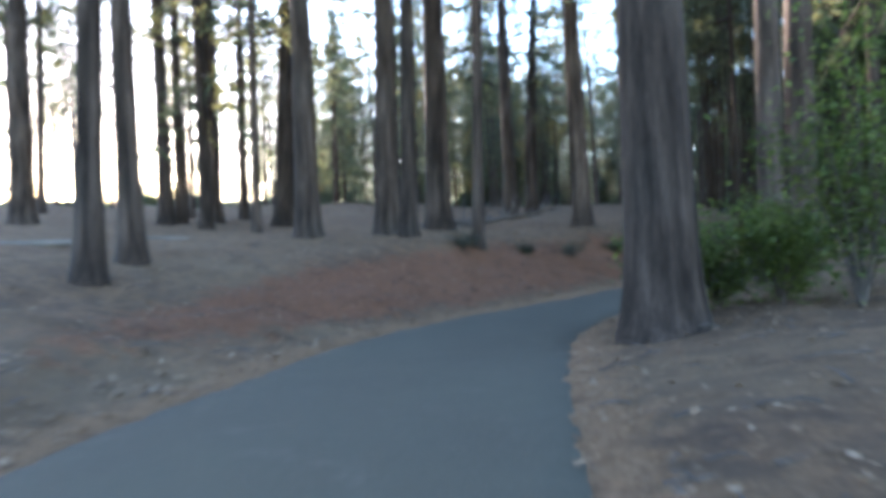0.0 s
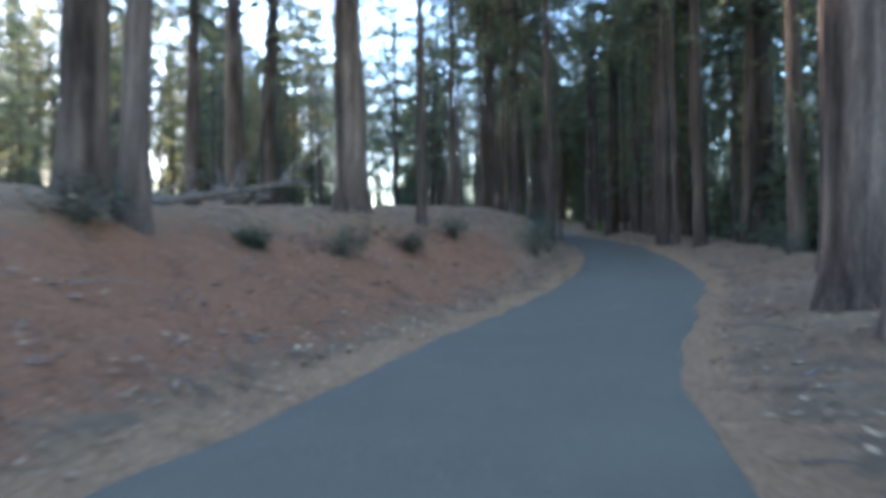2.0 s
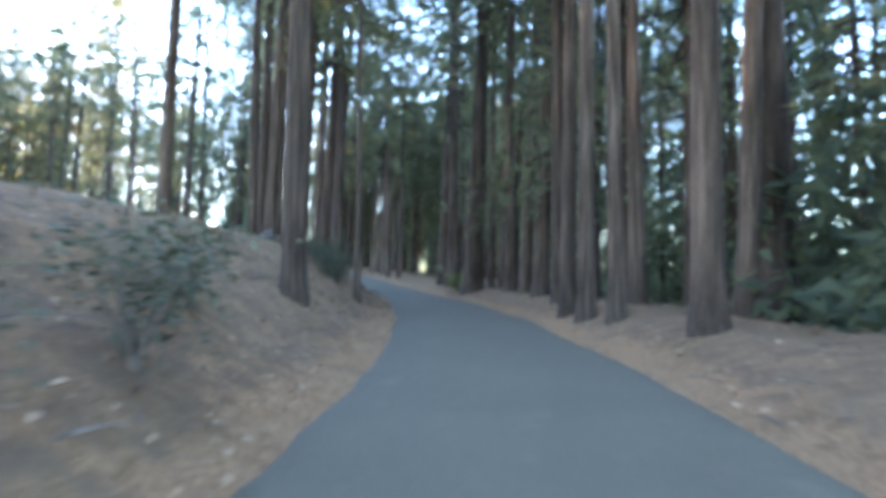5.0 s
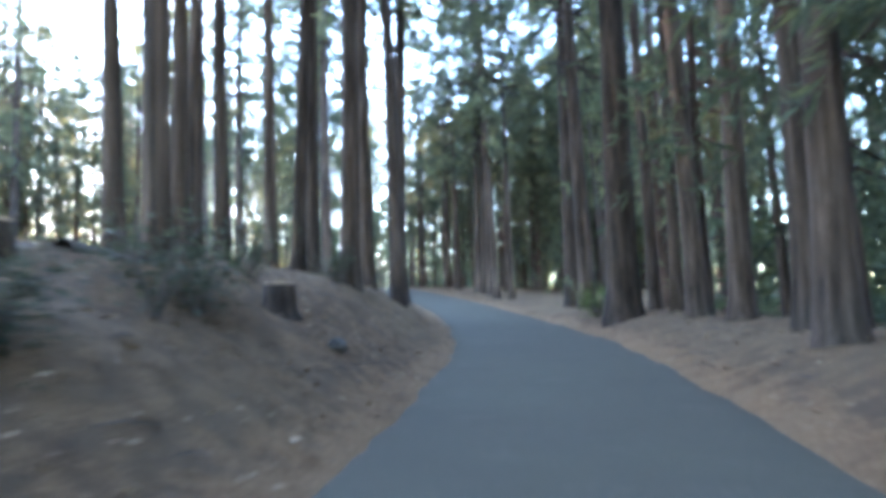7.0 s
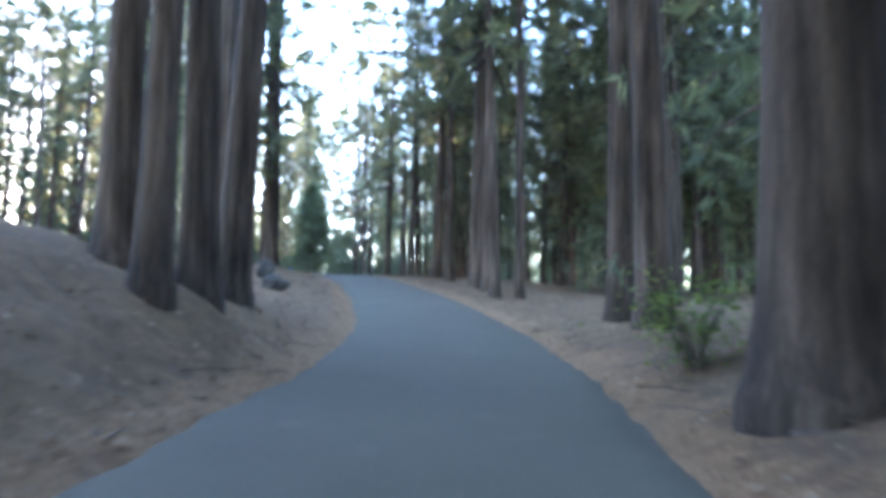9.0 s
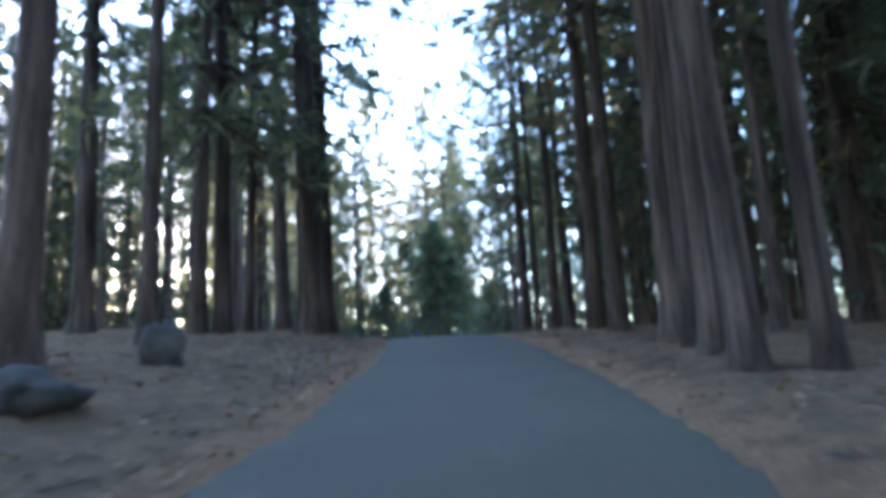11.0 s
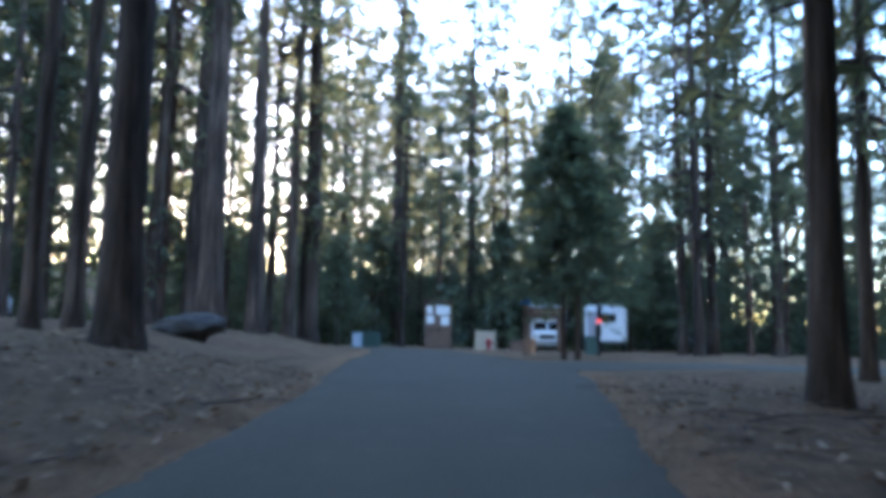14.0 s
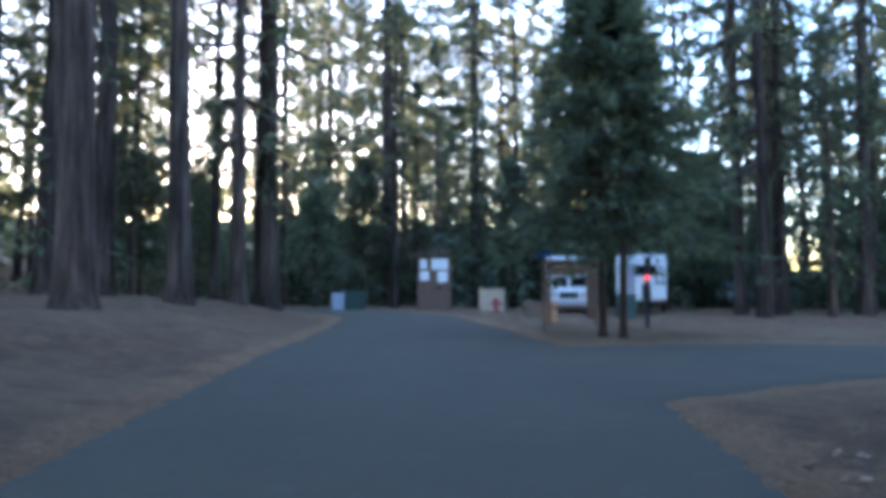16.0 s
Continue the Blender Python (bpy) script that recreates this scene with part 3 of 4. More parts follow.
def scatter(count, young, seed, camp):
    """The forest further from the lane, drawn at random, clear of the camp and of the planted trees."""
    r = np.random.default_rng(seed)
    spots = [(p[0], p[1]) for p in PLANTED + BEHIND_CAMP + CAMP_CEDARS + ISLAND + TALL_BEHIND + BELOW_BEND + SLOPE_CEDARS]
    made = grown = 0
    for _ in range(count * 40):
        if made >= count and grown >= young:
            break
        x, y = (r.uniform(-105, 25), r.uniform(58, 175)) if camp else (r.uniform(-100, 50), r.uniform(-45, 66))
        if y + 45 < -0.5 * x or y + 22 < 0.9 * x:
            continue
        edge, station, side, _ = (float(v[0]) for v in survey(x, y))
        dense = side > 0 and 8.5 < station < 14.8
        if edge < (3 if dense else 13 if station < 3.2 else 8) or edge > (95 if camp else 75) or (74 < y < 114 and -54 < x < -14):
            continue
        open_side = side < 0 and station < 10.5
        bearing = math.degrees(math.atan2(-(x + 18), y - 74))
        gap_ahead = camp and 19 < bearing < 26 and y > 92
        small = grown < young and not open_side and r.random() < 0.5 and edge > 5
        if open_side and r.random() < 0.8:
            continue
        thin = abs((x - 1) * 0.85 + (y - 12) * 0.53) < 15 and y > 30 and x < -12 and not camp
        if (thin and r.random() < 0.8) or (gap_ahead and not small and r.random() < 0.75):
            continue
        if y < 92 and in_glade(x, y) and r.random() < 0.95:
            continue
        gap = 2.0 if small else (2.6 if dense and edge < 25 else (2.8 if camp else 4.2))
        if any((x - a[0]) ** 2 + (y - a[1]) ** 2 < gap * gap for a in spots):
            continue
        spots.append((x, y))
        if small:
            tree(x, y, 0.16, r.uniform(3, 9), "sapling", 9000 + 400 * camp + grown, group="young conifers")
            grown += 1
            continue
        if made >= count:
            continue
        thick = r.uniform(0.2, 0.5) if dense and edge < 25 else r.uniform(0.35, 0.85) if camp else r.uniform(0.3, 0.75)
        kind = "pine" if gap_ahead or (not camp and r.random() < 0.5) else "cedar" if r.random() < (0.3 if open_side else 0.4) else "full"
        kind = {"cedar": "far_cedar", "full": "far_pine", "pine": "pine"}[kind] if edge > (32 if not open_side else 10) else kind
        tree(x, y, thick, (21 if camp else 16) + 20 * thick**0.6, kind, 5000 + 1000 * camp + made, group="forest behind")
        made += 1


def stand(count, seed, box, inside, thick, gap, tall):
    """A crowded stand of slim conifers within a box, where inside(edge, station, side) holds."""
    r = np.random.default_rng(seed)
    spots = [(p[0], p[1]) for p in PLANTED]
    made = 0
    for _ in range(count * 40):
        if made >= count:
            break
        x, y = r.uniform(box[0], box[1]), r.uniform(box[2], box[3])
        edge, station, side, _ = (float(v[0]) for v in survey(x, y))
        if not inside(edge, station, side) or in_glade(x, y) or any((x - a) ** 2 + (y - b) ** 2 < gap * gap for a, b in spots):
            continue
        spots.append((x, y))
        t = r.uniform(*thick)
        if edge < 5.5:
            kind = "snag" if r.random() < 0.4 else "pine"
        else:
            kind = ("cedar", "full", "far_cedar", "far_pine")[int(r.integers(0, 4)) if edge < 13 else int(r.integers(2, 4))]
        tree(x, y, t, tall * (0.36 + 0.6 * t**0.6) if edge > 4 else 20, kind, 7000 + 100 * seed + made, group="crowded slim conifers")
        made += 1


def far_woods(seed):
    """The edge of the woods in the distance: slim trunks under uneven foliage down to the ground."""
    r = np.random.default_rng(seed)
    verts, faces = [], []
    for _ in range(380):
        a, d = r.uniform(0, 2 * math.pi), r.uniform(95, 150)
        x, y = -12 + d * math.cos(a), 22 + (d + 25) * math.sin(a)
        tall, wide = (r.uniform(8, 19) if y > 85 else r.uniform(3, 8)), r.uniform(2.0, 4.0)
        if 8 < math.degrees(math.atan2(-2.2 - x, y + 21.6)) < 18:
            continue
        z = float(height(x, y)[0])
        for k in range(260):
            u = r.random() ** 1.3
            t = r.uniform(0, 2 * math.pi)
            w = wide * (1.05 - u) ** 0.7 * math.sqrt(r.random())
            c = (x + w * math.cos(t), y + w * math.sin(t), z + 0.3 + u * tall)
            blade_fan(c, (math.cos(t), math.sin(t), -0.2), 1.6, 1, r, verts, faces, 0.2, 0.18)
    ob = part("far_woods", verts, faces, NEEDLES, None, "distant belt of dark green conifer woods", False)
    tagged(ob, category="woods", kind="stuff")


def thicket(seed, count, x0, y0, bearings, reach, label):
    """An uneven understorey of saplings and brush, within some bearings and distances of a point."""
    r = np.random.default_rng(seed)
    verts, faces = [], []
    for _ in range(count):
        a, d = radians(r.uniform(*bearings)), r.uniform(*reach)
        x, y = x0 - d * math.sin(a), y0 + d * math.cos(a)
        if survey(x, y)[0][0] < 6 or in_glade(x, y):
            continue
        tall, wide = r.uniform(2.0, 7.5), r.uniform(1.3, 2.6)
        z = float(height(x, y)[0])
        for k in range(int(110 + 22 * tall)):
            u, t = r.random() ** 1.2, r.uniform(0, 2 * math.pi)
            w = wide * (1.05 - u) ** 0.6 * math.sqrt(r.random())
            blade_fan((x + w * math.cos(t), y + w * math.sin(t), z + 0.1 + u * tall), (math.cos(t), math.sin(t), -0.1), 0.75, 1, r, verts, faces, 0.2, 0.22)
    ob = part("understorey", verts, faces, SPRAYS, None, label, False)
    tagged(ob, category="brush", kind="stuff")


# Young conifers on the island, and boughed cedars behind the camp: x, y, height
ISLAND = [(-28.3, 89.1, 9.8), (-27.85, 89.35, 8.4)]
BEHIND_CAMP = [
    (-63.0, 114.0, 13), (-57.0, 118.0, 16), (-52.5, 115.0, 9), (-49.5, 122.0, 19), (-46.0, 115.5, 15), (-43.5, 123.0, 20),
    (-41.5, 117.0, 11), (-38.0, 127.0, 14), (-34.0, 121.0, 8), (-29.5, 119.0, 10), (-26.0, 123.0, 13), (-21.0, 115.0, 9),
    (-17.0, 120.0, 14), (-13.0, 112.0, 8), (-67.0, 107.0, 9), (-73.0, 115.0, 15), (-62.0, 103.5, 7), (-71.0, 103.0, 10), (-66.0, 111.5, 14), (-77.0, 108.0, 16),
    (-35.7, 114.8, 7.5), (-33.2, 116.6, 8.5), (-31.8, 114.0, 7.0), (-37.4, 119.5, 9.5), (-39.5, 121.5, 9.0),
]

# Dense cedars and one slim tall pine at the back of the camp: x, y, height
CAMP_CEDARS = [
    (-51.7, 109.4, 18), (-54.9, 110.6, 16), (-51.1, 112.6, 15), (-36.0, 114.4, 9), (-36.9, 120.5, 10), (-26.9, 106.8, 13),
    (-26.2, 111.1, 12), (-55.1, 101.6, 8), (-56.9, 107.2, 10), (-47.8, 112.5, 10), (-50.5, 118.0, 12), (-38.9, 128.3, 8),
    (-54.9, 93.3, 7), (-59.9, 92.6, 9), (-36.6, 112.0, 7), (-63.1, 106.1, 12),
]

# Tall pines over the back of the camp, young conifers below the bend and slim cedars on the falling slope
TALL_BEHIND = [
    (-58.5, 111.5, 34, "far_pine"), (-53.5, 119.0, 36, "far_pine"), (-49.8, 116.0, 37, "pine"), (-46.4, 120.5, 36, "far_pine"), (-43.0, 118.5, 35, "pine"),
    (-41.0, 125.0, 38, "far_pine"), (-36.5, 123.5, 36, "pine"), (-61.5, 104.0, 33, "far_pine"), (-66.0, 99.0, 34, "far_pine"),
    (-53.9, 91.1, 33, "full"), (-47.7, 89.8, 29, "full"), (-53.9, 107.4, 27, "full"),
]
BELOW_BEND = [(8.1, -1.0, 4.4), (9.6, -2.2, 5.4), (7.8, -3.2, 2.8), (12.0, 3.6, 7.5), (10.4, 1.4, 6.0), (13.5, 0.5, 7.0), (9.0, 6.0, 5.0), (15.5, 6.5, 8.5)]

SLOPE_CEDARS = [(4.0, 18.8), (6.1, 24.4), (7.0, 30.4), (5.2, 19.5), (3.6, 32.0), (5.6, 37.7), (5.5, 40.8), (5.0, 24.9)]


def plant_camp():
    for i, (x, y, tall) in enumerate(ISLAND):
        tree(x, y, 0.2, tall, "young", 300 + i, group="island conifers", near=True)
    for i, (x, y, tall) in enumerate(BEHIND_CAMP):
        tree(x, y, 0.02 * tall, tall, "sapling", 320 + i, group="cedars behind the camp")
    for i, (x, y, tall) in enumerate(CAMP_CEDARS):
        tree(x, y, 0.024 * tall + 0.05, tall, "young" if tall < 11 else "cedar", 360 + i, group="cedars behind the camp")
    tree(-43.8, 114.7, 0.3, 27, "snag", 390, group="cedars behind the camp")
    for i, (x, y, tall, kind) in enumerate(TALL_BEHIND):
        tree(x, y, 0.42, tall, kind, 400 + i, group="tall pines behind the camp")
    for i, (x, y) in enumerate(SLOPE_CEDARS):
        tree(x, y, 0.34, 19 + 2.5 * (i % 3), "cedar", 440 + i, group="crowded slim conifers")
    for i, (x, y, tall) in enumerate(BELOW_BEND):
        tree(x, y, 0.03 * tall, tall, "sapling", 420 + i, group="young conifers")


plant()
plant_camp()
scatter(74, 40, 3, False)
scatter(190, 60, 4, True)
# the dark stand that crowds the outer side of the lane over the crest, the slope below the bend, the wood beside the camp
stand(48, 5, (-14, 16, 50, 98), lambda e, s, side: side > 0 and 12.0 < s < 15.4 and 2.2 < e < 17, (0.18, 0.5), 1.5, 25)
stand(14, 6, (2, 30, 12, 60), lambda e, s, side: side > 0 and 5.5 < s < 10.8 and 4 < e < 22, (0.18, 0.42), 1.9, 25)
stand(31, 7, (-92, -34, 70, 108), lambda e, s, side: e > 7 and side < 0, (0.3, 0.7), 2.6, 34)
stand(34, 8, (5, 36, -10, 34), lambda e, s, side: side > 0 and 3.6 < s < 8.6 and 5.6 < e < 28, (0.25, 0.6), 2.3, 27)
stand(32, 9, (-15, 12, 66, 90), lambda e, s, side: side > 0 and 14.6 < s < 18.6 and 3.2 < e < 22, (0.2, 0.45), 1.9, 27)
far_woods(17)
thicket(18, 340, -30, 88, (-60, 112), (27, 58), "understorey of green saplings and brush behind the camp")
thicket(19, 95, -2, -21, (-60, -14), (22, 52), "understorey of green saplings and brush below the bend")
thicket(20, 60, 1, 12, (-48, -10), (20, 45), "understorey of green saplings and brush on the falling slope")

# ---- things in the wood ----
def lathe(profile, sides=16):
    """Vertices and faces of a turned shape: (radius, height) from the bottom up, closed at both ends."""
    verts, faces = [], []
    for r, z in profile:
        verts.extend((r * math.cos(2 * math.pi * k / sides), r * math.sin(2 * math.pi * k / sides), z) for k in range(sides))
    for i in range(len(profile) - 1):
        for k in range(sides):
            a, b = i * sides, (i + 1) * sides
            faces.append((a + k, a + (k + 1) % sides, b + (k + 1) % sides, b + k))
    faces.append(tuple(range(sides))[::-1])
    faces.append(tuple(len(verts) - sides + k for k in range(sides)))
    return verts, faces


def block(name, size, at, mat, parent, label="", bevel=0.01, turn=0.0, taper=None):
    """A bevelled box of a size, centred at a place, as one part; taper scales its top in x and y."""
    bm = bmesh.new()
    bmesh.ops.create_cube(bm, size=1.0)
    for v in bm.verts:
        if taper and v.co.z > 0:
            v.co.x *= taper[0]
            v.co.y *= taper[1]
        v.co = Vector((v.co.x * size[0], v.co.y * size[1], v.co.z * size[2]))
    if bevel:
        bmesh.ops.bevel(bm, geom=bm.edges[:], offset=min(bevel, 0.3 * min(size)), segments=2, affect="EDGES", profile=0.6)
    if turn:
        bmesh.ops.rotate(bm, verts=bm.verts[:], cent=(0, 0, 0), matrix=Matrix.Rotation(radians(turn), 3, "Z"))
    bmesh.ops.translate(bm, verts=bm.verts[:], vec=at)
    me = bpy.data.meshes.new(name)
    bm.to_mesh(me)
    bm.free()
    me.materials.append(mat)
    ob = new(name, me)
    ob.parent = parent
    return tagged(ob, label)


def stood(name, x, y, turn, label, category, group="", sink=0.02):
    """An empty root on the ground."""
    ob = new(name)
    ob.matrix_world = pose(x, y, float(height(x, y)[0]) - sink, 0, 0, turn)
    return tagged(ob, label, category, group)


ROCK = speckled("weathered_rock", 3.0, [(0.3, (0.018, 0.015, 0.012)), (0.55, (0.04, 0.034, 0.028)), (0.75, (0.085, 0.072, 0.06))], 0.95, 0, 0.05, fine=25.0)
OLD_WOOD = speckled("grey_dead_wood", 6.0, [(0.3, (0.03, 0.023, 0.018)), (0.55, (0.075, 0.058, 0.045)), (0.75, (0.14, 0.11, 0.09))], 0.95, 0, 0.02, (1, 1, 0.25), fine=40.0)
PALE_WOOD = speckled("bleached_log", 6.0, [(0.3, (0.08, 0.066, 0.052)), (0.55, (0.15, 0.125, 0.1)), (0.75, (0.26, 0.22, 0.18))], 0.95, 0, 0.02, (0.25, 1, 1), fine=40.0)
CUT_WOOD = speckled("cut_wood_face", 9.0, [(0.3, (0.12, 0.08, 0.05)), (0.7, (0.28, 0.2, 0.13))], 0.9, 0, 0.01)
DRY_LEAF = leaf_material("dry_leaves", (0.10, 0.06, 0.035), (0.2, 0.13, 0.075), (0.32, 0.23, 0.15), 0.15, 0.0)
CLOD = speckled("damp_earth", 7.0, [(0.3, (0.035, 0.018, 0.01)), (0.55, (0.08, 0.043, 0.025)), (0.75, (0.14, 0.078, 0.045))], 1.0, 0, 0.05, fine=30.0)
PALE_STONE = speckled("pale_stone", 9.0, [(0.3, (0.07, 0.047, 0.032)), (0.7, (0.15, 0.108, 0.074))], 0.95, 0, 0.02)


def boulder(x, y, size, seed, label="weathered grey boulder half sunk in the needles"):
    r = np.random.default_rng(seed)
    bm = bmesh.new()
    bmesh.ops.create_icosphere(bm, subdivisions=4, radius=0.5)
    shift = Vector(r.uniform(-50, 50, 3))
    for v in bm.verts:
        n = noise.fractal(v.co * 1.7 + shift, 0.9, 2.0, 4) + 0.5 * abs(noise.noise(v.co * 3.1 + shift))
        v.co *= 1 + 0.5 * n
        v.co = Vector((v.co.x * size[0], v.co.y * size[1], v.co.z * size[2]))
    me = bpy.data.meshes.new("boulder")
    bm.to_mesh(me)
    bm.free()
    me.polygons.foreach_set("use_smooth", [True] * len(me.polygons))
    me.materials.append(ROCK)
    ob = new("boulder", me)
    ob.matrix_world = pose(x, y, float(height(x, y)[0]) + 0.22 * size[2], 0, 0, r.uniform(0, 360))
    return tagged(ob, label, "boulder", "boulders by the lane")


def stump(x, y, radius, tall, seed):
    r = np.random.default_rng(seed)
    root = stood("tree_stump", x, y, r.uniform(0, 360), "old dark cut stump standing on the bank", "tree stump", "stumps on the bank", 0.15)
    verts, faces = [], []
    hs = (0.0, 0.12, 0.3, 0.6, 1.0)
    tube([(0, 0, h * tall) for h in hs], [radius * (1.45, 1.25, 1.08, 1.0, 0.97)[i] for i in range(5)], 18, verts, faces, 0.08, seed)
    part("bark", verts, faces, BARK, root)
    v, f = lathe([(radius * 0.88, 0.0), (radius * 0.9, 0.03), (radius * 0.84, 0.045)], 18)
    part("cut_face", [(a, b, c + tall) for a, b, c in v], f, CUT_WOOD, root, "pale weathered cut face", False)
    return root


def fallen_log(x, y, length, radius, turn, seed, branches=0, tilt=2.0, lift=0.0, label="bare grey fallen log lying on the needles", wood=OLD_WOOD):
    r = np.random.default_rng(seed)
    root = stood("fallen_log", x, y, turn, label, "fallen log", "fallen wood", 0.05 - radius * 0.8 - lift)
    verts, faces = [], []
    n = 9
    pts = [(length * (i / (n - 1) - 0.5), 0.06 * length * math.sin(2.1 * i / n + seed) * 0.3, math.tan(radians(tilt)) * length * (i / (n - 1) - 0.5)) for i in range(n)]
    tube(pts, [radius * (1 - 0.55 * i / (n - 1)) for i in range(n)], 12, verts, faces, 0.06, seed)
    part("log", verts, faces, wood, root)
    for k in range(branches):
        i = int(r.integers(2, n - 1))
        d = Vector((r.uniform(-0.4, 0.8), r.uniform(-1, 1), r.uniform(-0.1, 0.9))).normalized()
        long = r.uniform(0.8, 2.6)
        verts, faces = [], []
        a = Vector(pts[i])
        bend = Vector(r.normal(0, 0.25, 3))
        tube([a, a + d * long * 0.5 + bend * 0.3, a + d * long + bend], (0.07, 0.045, 0.012), 6, verts, faces)
        part("branch", verts, faces, OLD_WOOD, root)
    return root


def leafy_shrub(x, y, tall, wide, leaf, mat, count, seed, label, category, group, name="shrub", stems=7):
    """Arching stems from one root with many small separate leaves."""
    r = np.random.default_rng(seed)
    root = stood(name, x, y, 0, label, category, group, 0.05)
    lv, lf = [], []
    for s in range(stems):
        a = 2 * math.pi * s / stems + r.uniform(-0.4, 0.4)
        out, up = wide * r.uniform(0.35, 1.0) * 0.5, tall * r.uniform(0.6, 1.0)
        pts = [Vector((out * f**1.4 * math.cos(a), out * f**1.4 * math.sin(a), up * (f - 0.18 * f * f) / 0.82)) for f in (0, 0.3, 0.6, 0.85, 1.0)]
        verts, faces = [], []
        tube(pts, (0.03, 0.022, 0.015, 0.01, 0.004), 5, verts, faces)
        part("stem", verts, faces, OLD_WOOD, root)
        for _ in range(count // stems):
            f = r.uniform(0.22, 1.0)
            j = min(int(f * 4), 3)
            c = pts[j].lerp(pts[j + 1], f * 4 - j) + Vector(r.normal(0, 1, 3)) * Vector((wide, wide, tall * 0.55)).length * 0.075
            d = Vector((r.normal(), r.normal(), r.uniform(-0.5, 0.25))).normalized()
            n = Vector((r.normal(0, 0.4), r.normal(0, 0.4), 1)).normalized()
            side = d.cross(n).normalized()
            k, size = len(lv), leaf * r.uniform(0.6, 1.3)
            lv.extend((c, c + d * size * 0.45 + side * size * 0.28, c + d * size, c + d * size * 0.45 - side * size * 0.28))
            lf.append((k, k + 1, k + 2, k + 3))
    tagged(part("foliage", lv, lf, mat, root, "", False), kind="stuff")
    return root


GREEN_SHRUB = ("fresh green leafy shrub at the foot of a tree", "shrub", "green shrubs")
GREY_BRUSH = ("low grey-green brush on the needle-covered bank", "brush", "brush on the bank")
for i, (x, y, tall, wide) in enumerate([(1.9, -29.3, 1.7, 1.5), (2.6, -28.4, 1.5, 2.0), (3.7, -28.7, 1.7, 2.8), (4.9, -29.8, 3.5, 2.6), (3.5, -25.2, 1.9, 2.4), (5.7, -28.0, 5.4, 3.2)]):
    leafy_shrub(x, y, tall, wide, 0.15, BROAD, 2300, 60 + i, *GREEN_SHRUB)
for i, (x, y, tall, wide) in enumerate([(-3.3, 14.6, 1.0, 1.5), (-4.1, 18.6, 0.9, 1.6), (-3.9, 17.4, 1.1, 1.5), (-2.9, 13.2, 0.8, 1.3), (-5.4, 22.6, 0.9, 1.5), (-6.4, 30.0, 1.0, 1.6), (-2.5, -3.2, 1.1, 1.5), (-2.2, -1.2, 1.2, 1.3), (-2.6, 0.8, 1.0, 1.4), (-5.6, -14.6, 0.6, 1.4), (-5.2, -10.4, 0.55, 1.1), (-7.4, -20.0, 0.4, 1.5),
    (-6.6, -16.6, 0.35, 1.0), (-4.6, -7.6, 0.7, 1.3), (5.6, -3.0, 0.8, 1.6), (6.8, -5.4, 0.7, 1.5), (6.2, 1.6, 0.9, 1.6)]):
    leafy_shrub(x, y, tall, wide, 0.09, BRUSH, 900, 80 + i, *GREY_BRUSH, name="brush")
leafy_shrub(0.7, 37.4, 1.2, 1.7, 0.11, BROAD, 1000, 110, "yellow-green shrub beside the lane's edge", "shrub", "green shrubs")
boulder(-30.9, 74.6, (1.7, 1.1, 0.8), 3)
boulder(-13.1, 52.6, (0.62, 0.5, 1.0), 4, "dark pointed rock among the needles")
boulder(-10.9, 49.1, (0.95, 0.75, 0.5), 5, "dark boulder on the roadside bank")
boulder(-4.8, 13.1, (0.5, 0.45, 0.5), 6)
boulder(-3.1, 20.6, (0.3, 0.25, 0.22), 7, "small dark rock on the cut bank")
stump(-4.3, 21.4, 0.26, 0.55, 2)
stump(-5.3, 16.9, 0.16, 0.5, 5)
fallen_log(-16.6, -29.4, 3.0, 0.15, 57, 1, label="bleached pale log lying on the needles", wood=PALE_WOOD)
fallen_log(-17.8, -24.1, 3.0, 0.15, 101, 2, label="bleached pale log lying on the needles", wood=PALE_WOOD)
fallen_log(-14.6, -5.6, 6.5, 0.15, 40, 3, 14, 4.0, 0.15, "tangled dead treetop with bare branches on the ground")
fallen_log(-11.8, -7.8, 5.0, 0.14, 20, 4, 7, 9.0, 0.3, "tangled dead treetop with bare branches on the ground")
fallen_log(-5.6, 19.0, 2.2, 0.13, 100, 6)


def strewn(name, count, make, mat, label, category, seed, near=0.1, far=7.0, bias=1.6, low=-1.0, high=17.0, left=0.6):
    """Small litter along both sides of the lane, joined as one sheet of stuff."""
    r = np.random.default_rng(seed)
    u = r.uniform(low, high, count)
    k = np.searchsorted(LINE[:, 0], u).clip(1, len(LINE) - 1)
    side = np.where(r.random(count) < left, -1, 1)
    off = 1.9 + near + (far - near) * r.random(count) ** bias
    x = LINE[k, 1] + WAY[k, 1] * side * off + r.normal(0, 0.2, count)
    y = LINE[k, 2] - WAY[k, 0] * side * off + r.normal(0, 0.2, count)
    edge, z = survey(x, y)[0], height(x, y)
    verts, faces = [], []
    for a, b, c, e in zip(x, y, z, edge):
        if e > near * 0.5:
            make(Vector((a, b, c)), r, verts, faces)
    tagged(part(name, verts, faces, mat, None, label, False), category=category, kind="stuff")


def leaf_piece(p, r, verts, faces):
    size, a = r.uniform(0.05, 0.13), r.uniform(0, 6.28)
    d, s = Vector((math.cos(a), math.sin(a), r.uniform(-0.3, 0.5))), Vector((-math.sin(a), math.cos(a), r.uniform(-0.4, 0.4)))
    k = len(verts)
    p = p + Vector((0, 0, 0.03))
    verts.extend((p, p + d * size * 0.5 + s * size * 0.32, p + d * size, p + d * size * 0.5 - s * size * 0.32))
    faces.append((k, k + 1, k + 2, k + 3))


